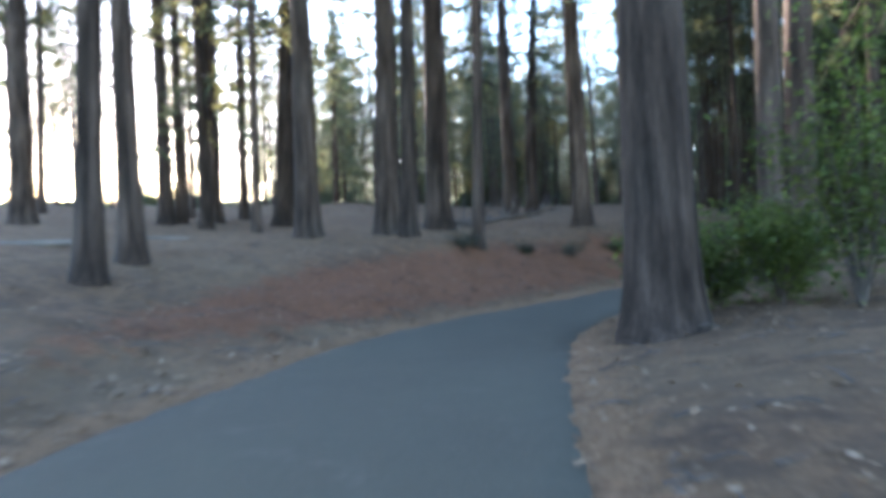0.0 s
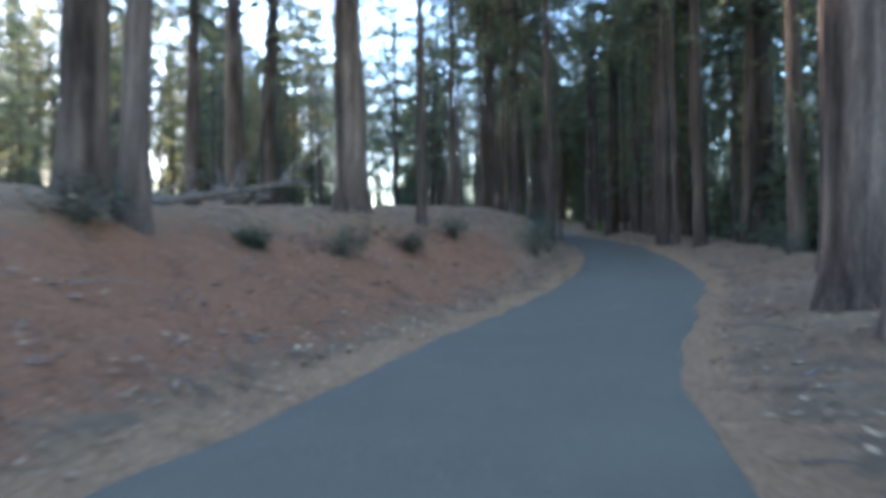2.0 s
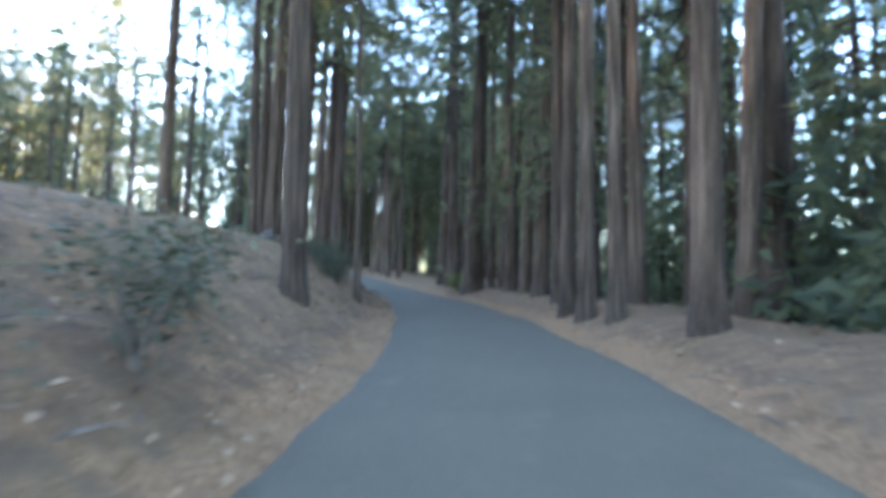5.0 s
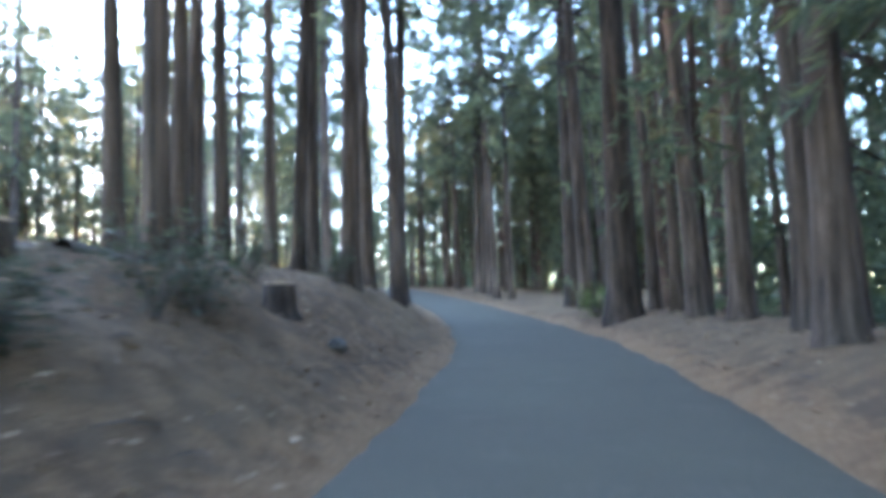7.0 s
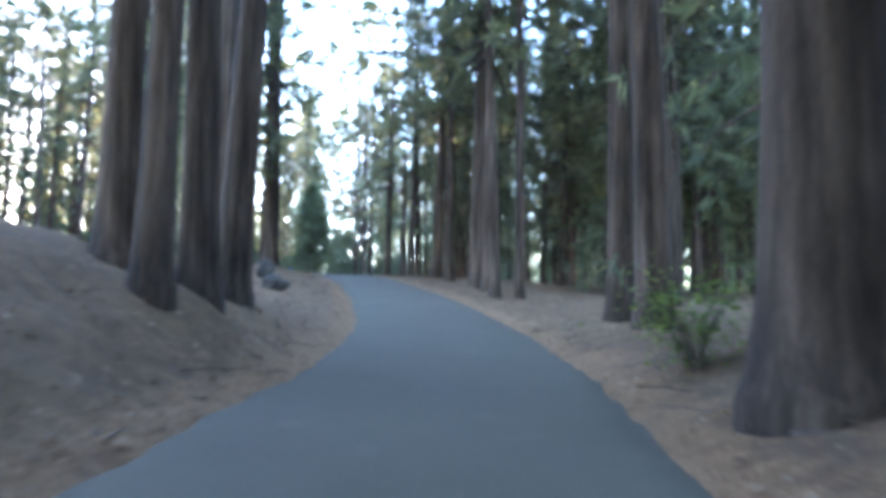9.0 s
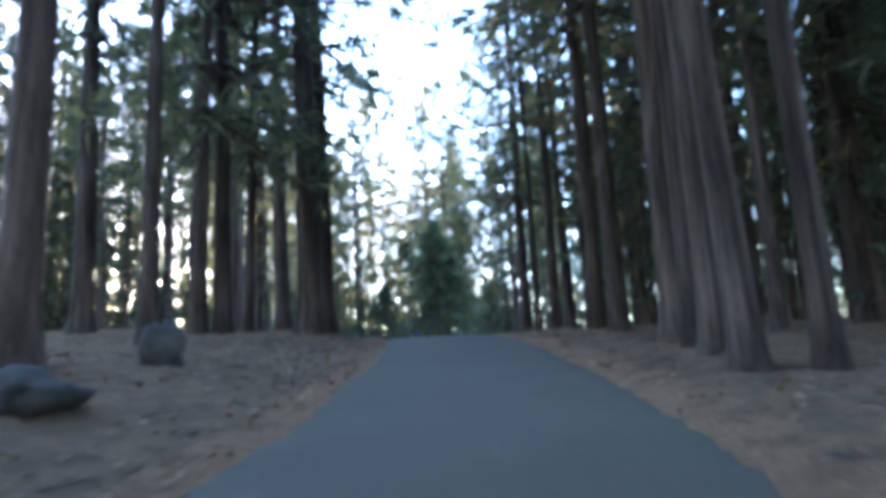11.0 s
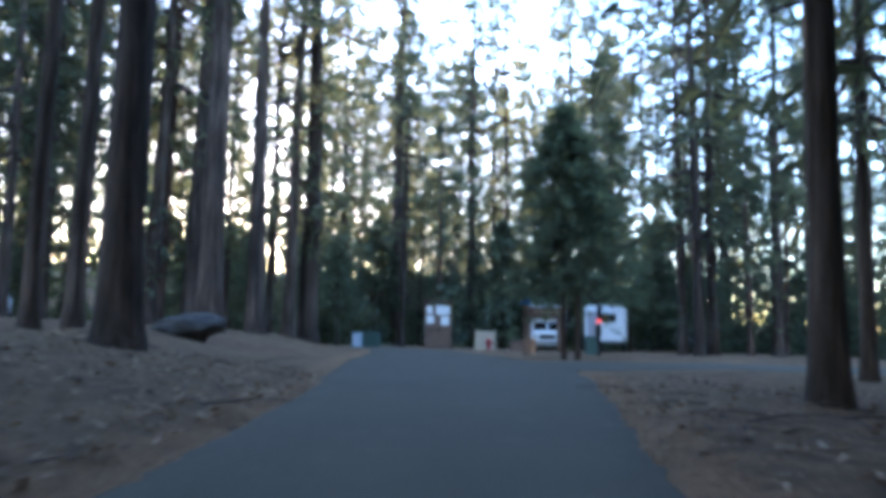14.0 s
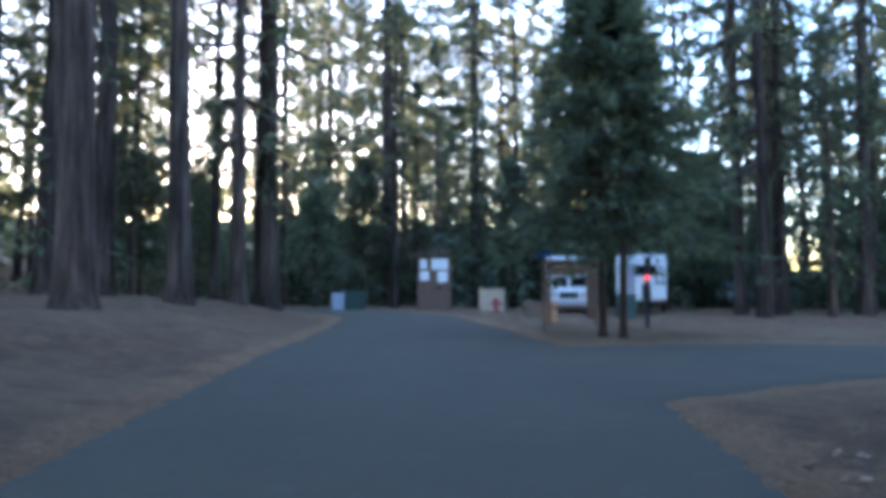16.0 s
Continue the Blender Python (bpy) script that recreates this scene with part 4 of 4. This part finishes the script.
def twig_piece(p, r, verts, faces):
    a, long = r.uniform(0, 6.28), r.uniform(0.2, 0.9)
    d = Vector((math.cos(a), math.sin(a), r.uniform(-0.05, 0.12)))
    tube([p + Vector((0, 0, 0.02)), p + d * long * 0.5 + Vector((0, 0, 0.05)), p + d * long + Vector((0, 0, 0.02))], (0.014, 0.01, 0.004), 4, verts, faces)


def stone_piece(p, r, verts, faces, least=0.025, most=0.1):
    size, k = least + (most - least) * r.random() ** 2.5, len(verts)
    for sx, sy, sz in ((1, 0, 0), (0, 1, 0), (-1, 0, 0), (0, -1, 0), (0.1, 0.1, 0.55), (0, 0, -0.6)):
        verts.append(p + Vector((sx, sy, sz)) * size * r.uniform(0.6, 1.2) + Vector((0, 0, size * 0.15)))
    faces.extend((k + a, k + b, k + c) for a, b, c in ((0, 1, 4), (1, 2, 4), (2, 3, 4), (3, 0, 4), (1, 0, 5), (2, 1, 5), (3, 2, 5), (0, 3, 5)))


strewn("fallen_leaves", 30000, leaf_piece, DRY_LEAF, "dry tan leaves and bark flakes strewn beside the lane", "leaf litter", 21)
strewn("twigs", 1100, twig_piece, OLD_WOOD, "thin dead twigs scattered over the needles", "twigs", 22, 0.4, 9.0)
strewn("stones", 1500, lambda p, r, v, f: stone_piece(p, r, v, f, 0.012, 0.055), PALE_STONE, "small dull stones along the foot of the bank", "stones", 23, 0.1, 4.0, 2.0, left=0.75)
strewn("clods", 700, lambda p, r, v, f: stone_piece(p - Vector((0, 0, 0.04)), r, v, f, 0.03, 0.13), CLOD, "dark earth clods and root lumps on the cut bank", "earth clods", 24, 0.8, 4.4, 1.0, 1.8, 4.9, 0.97)

# ---- the camp entrance ----
def plain(name, colour, rough=0.6, metal=0.0, wear=0.25, scale=8.0):
    dark = tuple(c * (1 - wear) for c in colour)
    return speckled(name, scale, [(0.3, dark), (0.65, colour)], rough, metal)


BROWN_PAINT = plain("brown_painted_wood", (0.11, 0.065, 0.04), 0.75)
TAN_PAINT = plain("tan_paint", (0.42, 0.33, 0.22), 0.7)
PAPER = plain("white_paper", (0.58, 0.59, 0.58), 0.8, 0, 0.08)
WHITE_SHELL = plain("white_vehicle_shell", (0.52, 0.53, 0.53), 0.35, 0, 0.08, 2.0)
STRIPE = plain("grey_stripe", (0.25, 0.24, 0.26), 0.4)
DARK_GLASS = plain("dark_tinted_glass", (0.012, 0.014, 0.016), 0.08)
RUBBER = plain("black_rubber", (0.02, 0.02, 0.02), 0.85)
STEEL = plain("dull_steel", (0.38, 0.38, 0.38), 0.4, 0.9)
BLACK_STEEL = plain("blackened_steel", (0.025, 0.025, 0.027), 0.6, 0.3)
RED_PAINT = plain("red_enamel", (0.26, 0.04, 0.03), 0.45)
BLUE_PAINT = plain("blue_sign_face", (0.04, 0.12, 0.33), 0.5)
GREY_PLASTIC = plain("grey_blue_plastic", (0.32, 0.36, 0.42), 0.55)
DARK_GREEN = plain("dark_green_plastic", (0.02, 0.045, 0.035), 0.5)
ORANGE_WOOD = plain("varnished_plywood", (0.36, 0.19, 0.09), 0.6)
SILVER = plain("silver_car_paint", (0.5, 0.51, 0.52), 0.3, 0.5, 0.05, 2.0)
SLATE = plain("slate_blue_car_paint", (0.16, 0.19, 0.24), 0.3, 0.3, 0.05, 2.0)
# Red reflector; a weak emission is added so that it stands out bright
REFLECTOR, _, _, lens = material("glowing_red_reflector")
lens.inputs["Base Color"].default_value = (0.8, 0.05, 0.03, 1)
lens.inputs["Emission Color"].default_value = (1.0, 0.1, 0.06, 1)
lens.inputs["Emission Strength"].default_value = 0.07

FACING = 40.0


def bulletin_board(x, y):
    root = stood("bulletin_board", x, y, FACING, "brown wooden bulletin board pinned with white notices", "notice board")
    root.scale = (1.28, 1.28, 1.28)
    for sx in (-0.66, 0.66):
        block("post", (0.11, 0.11, 2.45), (sx, 0, 1.2), BROWN_PAINT, root)
    panel = block("panel", (1.3, 0.05, 1.25), (0, -0.02, 1.65), BROWN_PAINT, root)
    block("roof", (1.75, 0.55, 0.06), (0, 0, 2.46), BROWN_PAINT, root)
    for sx, sz, w, h in ((-0.46, 2.0, 0.3, 0.4), (0.24, 2.0, 0.72, 0.46), (-0.42, 1.5, 0.38, 0.4), (0.36, 1.46, 0.42, 0.46)):
        block("notice", (w, 0.012, h), (sx, -0.055, sz), PAPER, panel, "white paper notice", 0.003)
    for k in range(6):
        block("slat", (0.19, 0.03, 0.92), (-0.53 + 0.212 * k, 0, 0.5), BROWN_PAINT, root)


def gateway_kiosk(x, y):
    root = stood("information_kiosk", x, y, FACING - 4, "open brown wooden kiosk with a flat roof board", "kiosk")
    for sx in (-0.78, 0.78):
        block("post", (0.13, 0.13, 2.15), (sx, 0, 1.05), BROWN_PAINT, root)
    block("roof", (2.0, 0.6, 0.12), (0, 0, 2.2), BROWN_PAINT, root)
    sign = block("header_board", (1.6, 0.05, 0.42), (0, -0.1, 1.93), BROWN_PAINT, root)
    for k, w in enumerate((0.2, 0.34, 0.22, 0.3)):
        block("lettering_bar", (w, 0.012, 0.05), (-0.5 + 0.33 * k, -0.13, 2.03), TAN_PAINT, sign, "pale unreadable line of lettering", 0.002)
    block("side_panel", (0.28, 0.05, 1.75), (0.62, 0, 1.12), BROWN_PAINT, root)
    block("shelf", (1.5, 0.3, 0.05), (0, 0, 0.62), BROWN_PAINT, root)


def sign_post(x, y):
    root = stood("sign_post", x, y, FACING, "wooden post with a small blue sign", "sign post")
    block("post", (0.11, 0.11, 2.3), (0, 0, 1.13), BROWN_PAINT, root)
    block("sign", (0.4, 0.03, 0.24), (0, -0.07, 2.22), BLUE_PAINT, root, "blue rounded sign plate", 0.06)


def marker_post(x, y):
    root = stood("marker_post", x, y, FACING - 8, "dark post with a sign, a box and a glowing red reflector", "marker post")
    block("post", (0.13, 0.13, 2.1), (0, 0, 1.03), BLACK_STEEL, root)
    block("sign", (0.2, 0.03, 0.46), (0.02, -0.08, 1.98), BLACK_STEEL, root, "", 0.02)
    v, f = lathe([(0.085, 0), (0.09, 0.012), (0.05, 0.035)], 16)
    part("reflector", [(a, -0.07 - c, b + 1.56) for a, b, c in v], f, REFLECTOR, root, "small round red reflector with an added glow")
    block("box", (0.26, 0.2, 0.5), (-0.02, -0.04, 1.12), BLACK_STEEL, root, "", 0.02)


def fire_hydrant(x, y):
    root = stood("fire_hydrant", x, y, FACING, "red painted fire hydrant on the needle-covered ground", "fire hydrant")
    root.scale = (1.25, 1.25, 1.25)
    v, f = lathe([(0.17, 0), (0.17, 0.04), (0.11, 0.05), (0.1, 0.42), (0.13, 0.44), (0.13, 0.47), (0.11, 0.52), (0.06, 0.59), (0.03, 0.6), (0.03, 0.65)])
    part("barrel", v, f, RED_PAINT, root)
    for sx in (-1, 1):
        v, f = lathe([(0.05, 0), (0.05, 0.09), (0.065, 0.09), (0.065, 0.13), (0.02, 0.15)], 12)
        part("side_cap", [(sx * (0.09 + c), a, b + 0.36) for a, b, c in v], f, RED_PAINT, root)
    v, f = lathe([(0.07, 0), (0.07, 0.08), (0.085, 0.08), (0.085, 0.12), (0.02, 0.15)], 12)
    part("front_cap", [(a, -0.09 - c, b + 0.3) for a, b, c in v], f, RED_PAINT, root)


def wheel(parent, x, y, radius, width):
    v, f = lathe([(radius * 0.62, 0), (radius * 0.95, 0.0), (radius, width * 0.2), (radius, width * 0.8), (radius * 0.95, width), (radius * 0.62, width)], 22)
    tyre = part("tyre", [(x + c - width / 2, y + a, radius + b) for a, b, c in v], f, RUBBER, parent)
    v, f = lathe([(radius * 0.6, 0), (radius * 0.55, width * 0.3), (radius * 0.2, width * 0.4), (radius * 0.2, width * 0.6), (radius * 0.55, width * 0.7), (radius * 0.6, width)], 18)
    part("rim", [(x + c - width / 2, y + a, radius + b) for a, b, c in v], f, STEEL, tyre)


def motorhome(x, y, turn):
    root = stood("motorhome", x, y, turn, "white motorhome with cab-over bunk, parked nose towards the lane", "motorhome", sink=0.0)
    body = block("body", (2.3, 5.2, 2.3), (0, 2.6, 1.75), WHITE_SHELL, root, "", 0.12)
    bunk = block("cab_over", (2.3, 1.3, 0.85), (0, -0.55, 2.45), WHITE_SHELL, root, "", 0.18)
    block("bunk_window", (1.2, 0.03, 0.3), (0, -1.21, 2.5), DARK_GLASS, bunk, "dark bunk window")
    block("stripe", (2.2, 0.02, 0.12), (0, -1.21, 2.15), STRIPE, bunk, "grey stripe")
    cab = block("cab", (1.9, 1.0, 1.5), (0, -0.5, 1.25), WHITE_SHELL, root, "", 0.12)
    for sx in (-0.45, 0.45):
        block("windscreen", (0.78, 0.05, 0.5), (sx, -1.0, 1.62), DARK_GLASS, cab, "dark windscreen half")
    bonnet = block("bonnet", (1.8, 1.0, 0.65), (0, -1.4, 0.95), WHITE_SHELL, root, "", 0.12)
    block("grille", (0.9, 0.05, 0.28), (0, -1.92, 0.95), BLACK_STEEL, bonnet, "dark grille")
    for sx in (-0.68, 0.68):
        block("headlight", (0.26, 0.05, 0.18), (sx, -1.92, 0.98), STEEL, bonnet, "headlight")
        block("mirror", (0.18, 0.1, 0.34), (sx * 1.72, -0.95, 1.55), BLACK_STEEL, cab, "wing mirror")
    block("bumper", (2.0, 0.2, 0.22), (0, -1.98, 0.55), STEEL, root)
    for sx in (-0.85, 0.85):
        for sy in (-1.2, 3.6):
            wheel(root, sx, sy, 0.37, 0.24)
    block("side_window", (0.03, 1.1, 0.5), (1.155, 1.6, 2.0), DARK_GLASS, body)


def travel_trailer(x, y, turn):
    root = stood("travel_trailer", x, y, turn, "white travel trailer parked under the trees", "travel trailer", sink=0.0)
    body = block("body", (2.3, 5.6, 2.15), (0, 0, 1.65), WHITE_SHELL, root, "", 0.16)
    block("end_window", (1.0, 0.03, 0.5), (0.2, -2.81, 2.0), DARK_GLASS, body)
    block("door", (0.7, 0.03, 1.7), (-0.62, -2.81, 1.5), STRIPE, body, "pale grey door")
    block("side_window", (0.03, 1.1, 0.55), (-1.16, -0.6, 1.95), DARK_GLASS, body)
    block("stripe", (0.02, 5.0, 0.14), (-1.16, 0, 1.35), STRIPE, body, "grey stripe")
    for sx in (-0.98, 0.98):
        wheel(root, sx, 0.2, 0.33, 0.22)
    block("step", (0.6, 0.4, 0.18), (-0.62, -3.05, 0.3), BLACK_STEEL, root)


def loft(name, sections, mat, parent, label=""):
    """A closed body skinned over cross-sections: each is y and a ring of (x, z)."""
    verts, faces, n = [], [], len(sections[0][1])
    for y, ring in sections:
        verts.extend((x, y, z) for x, z in ring)
    for k in range(len(sections) - 1):
        for m in range(n):
            a, b = k * n + m, k * n + (m + 1) % n
            faces.append((a, b, b + n, a + n))
    faces.append(tuple(range(n))[::-1])
    faces.append(tuple((len(sections) - 1) * n + m for m in range(n)))
    return part(name, verts, faces, mat, parent, label, False)


def parked_car(x, y, turn, paint, label, bed=False):
    """A car or pickup 4.4 m long, nose towards -y of its root."""
    root = stood("pickup_truck" if bed else "car", x, y, turn, label, "pickup truck" if bed else "car", "parked vehicles", 0.0)

    def ring(w, low, high, crown=0.04):
        return [(-w, low), (-w, (low + high) / 2), (-w * 0.95, high - crown), (-w * 0.7, high), (w * 0.7, high), (w * 0.95, high - crown), (w, (low + high) / 2), (w, low)]

    rows = [(-2.2, 0.76, 0.38, 0.62), (-2.1, 0.84, 0.3, 0.78), (-1.2, 0.88, 0.26, 0.92), (-0.7, 0.9, 0.26, 0.97), (1.4, 0.9, 0.26, 1.0), (2.05, 0.86, 0.3, 0.98), (2.2, 0.8, 0.38, 0.86)]
    body = loft("body", [(a, ring(w, low, high)) for a, w, low, high in rows], paint, root)
    back = 0.45 if bed else 1.95
    cabin = [(-0.95, 0.78, 0.94, 0.96), (-0.2, 0.7, 0.94, 1.44), (0.2, 0.69, 0.94, 1.48), (back - 0.5, 0.68, 0.94, 1.46), (back, 0.76, 0.94, 1.0)]
    roof = loft("cabin", [(a, ring(w, low, high, 0.05)) for a, w, low, high in cabin], paint, root)
    for y0, z0, y1, z1, name in ((-0.9, 0.99, -0.26, 1.41, "windscreen"), (back - 0.05, 1.02, back - 0.45, 1.42, "rear_window")):
        out = -0.02 if name == "windscreen" else 0.02
        verts = [(-0.68, y0 + out, z0), (0.68, y0 + out, z0), (0.58, y1 + out, z1), (-0.58, y1 + out, z1)]
        verts += [(a, b - out * 0.7, c - 0.012) for a, b, c in verts]
        part(name, verts, [(0, 1, 2, 3), (7, 6, 5, 4), (0, 4, 5, 1), (1, 5, 6, 2), (2, 6, 7, 3), (3, 7, 4, 0)], DARK_GLASS, roof, "dark glass", False)
    for sx in (-1, 1):
        block("side_window", (0.02, back * 0.55 + 0.3, 0.3), (sx * 0.735, back * 0.35 - 0.05, 1.2), DARK_GLASS, roof, "dark glass", 0.005)
        block("headlight", (0.3, 0.06, 0.13), (sx * 0.6, -2.17, 0.64), STEEL, body, "clear headlight", 0.02)
        block("tail_light", (0.22, 0.05, 0.16), (sx * 0.66, 2.18, 0.78), RED_PAINT, body, "red tail light", 0.02)
        for sy in (-1.35, 1.35):
            wheel(root, sx * 0.8, sy, 0.32, 0.2)
    block("grille", (0.7, 0.05, 0.14), (0, -2.2, 0.58), BLACK_STEEL, body, "dark grille", 0.01)
    block("bumper", (1.6, 0.12, 0.16), (0, -2.2, 0.42), BLACK_STEEL, root, "", 0.03)
    block("rear_bumper", (1.6, 0.12, 0.16), (0, 2.2, 0.45), BLACK_STEEL, root, "", 0.03)


def bin_box(x, y, size, mat, name, label, category, turn=FACING):
    root = stood(name, x, y, turn, label, category)
    block("body", (size[0], size[1], size[2] * 0.88), (0, 0, size[2] * 0.44), mat, root, "", 0.03, taper=(1.06, 1.06))
    block("lid", (size[0] * 1.12, size[1] * 1.12, size[2] * 0.12), (0, 0, size[2] * 0.93), mat, root, "", 0.03)


def utility_cabinet(x, y):
    root = stood("utility_cabinet", x, y, FACING, "tan painted plywood utility cabinet behind the hydrant", "utility cabinet")
    block("body", (1.35, 0.6, 1.25), (0, 0, 0.62), TAN_PAINT, root, "", 0.02)
    block("lid", (1.43, 0.68, 0.05), (0, 0, 1.27), TAN_PAINT, root)
    block("door", (1.1, 0.02, 1.0), (0, -0.308, 0.62), TAN_PAINT, root)


bulletin_board(-45.9, 102.4)
gateway_kiosk(-31.9, 93.6)
sign_post(-30.3, 89.4)
marker_post(-29.0, 93.2)
fire_hydrant(-41.5, 102.2)
utility_cabinet(-43.2, 104.1)
motorhome(-38.7, 104.7, 30.5)
travel_trailer(-35.5, 106.5, 24)
bin_box(-51.6, 100.4, (0.6, 0.55, 1.15), GREY_PLASTIC, "recycling_bin", "pale grey-blue plastic bin beside the road", "bin")
bin_box(-51.3, 101.5, (1.2, 0.7, 1.1), DARK_GREEN, "rubbish_bin", "dark green lidded rubbish bin", "bin")
bin_box(-37.2, 99.2, (0.9, 0.5, 0.7), BROWN_PAINT, "storage_box", "brown wooden food storage box", "storage box")
bin_box(-33.3, 94.5, (0.42, 0.06, 0.75), ORANGE_WOOD, "plywood_sign", "small orange-brown plywood sign", "sign")
bin_box(-34.2, 102.1, (0.7, 0.6, 1.1), DARK_GREEN, "rubbish_bin", "dark green lidded rubbish bin beside the white trailer", "bin")
parked_car(-34.7, 117.1, 25, SILVER, "silver car parked nose out under the trees")
parked_car(-39.2, 119.6, 60, SLATE, "slate-blue pickup truck parked under the trees", True)
parked_car(-47.3, 75.5, 70, SILVER, "silver car parked under the pines beside the lane")
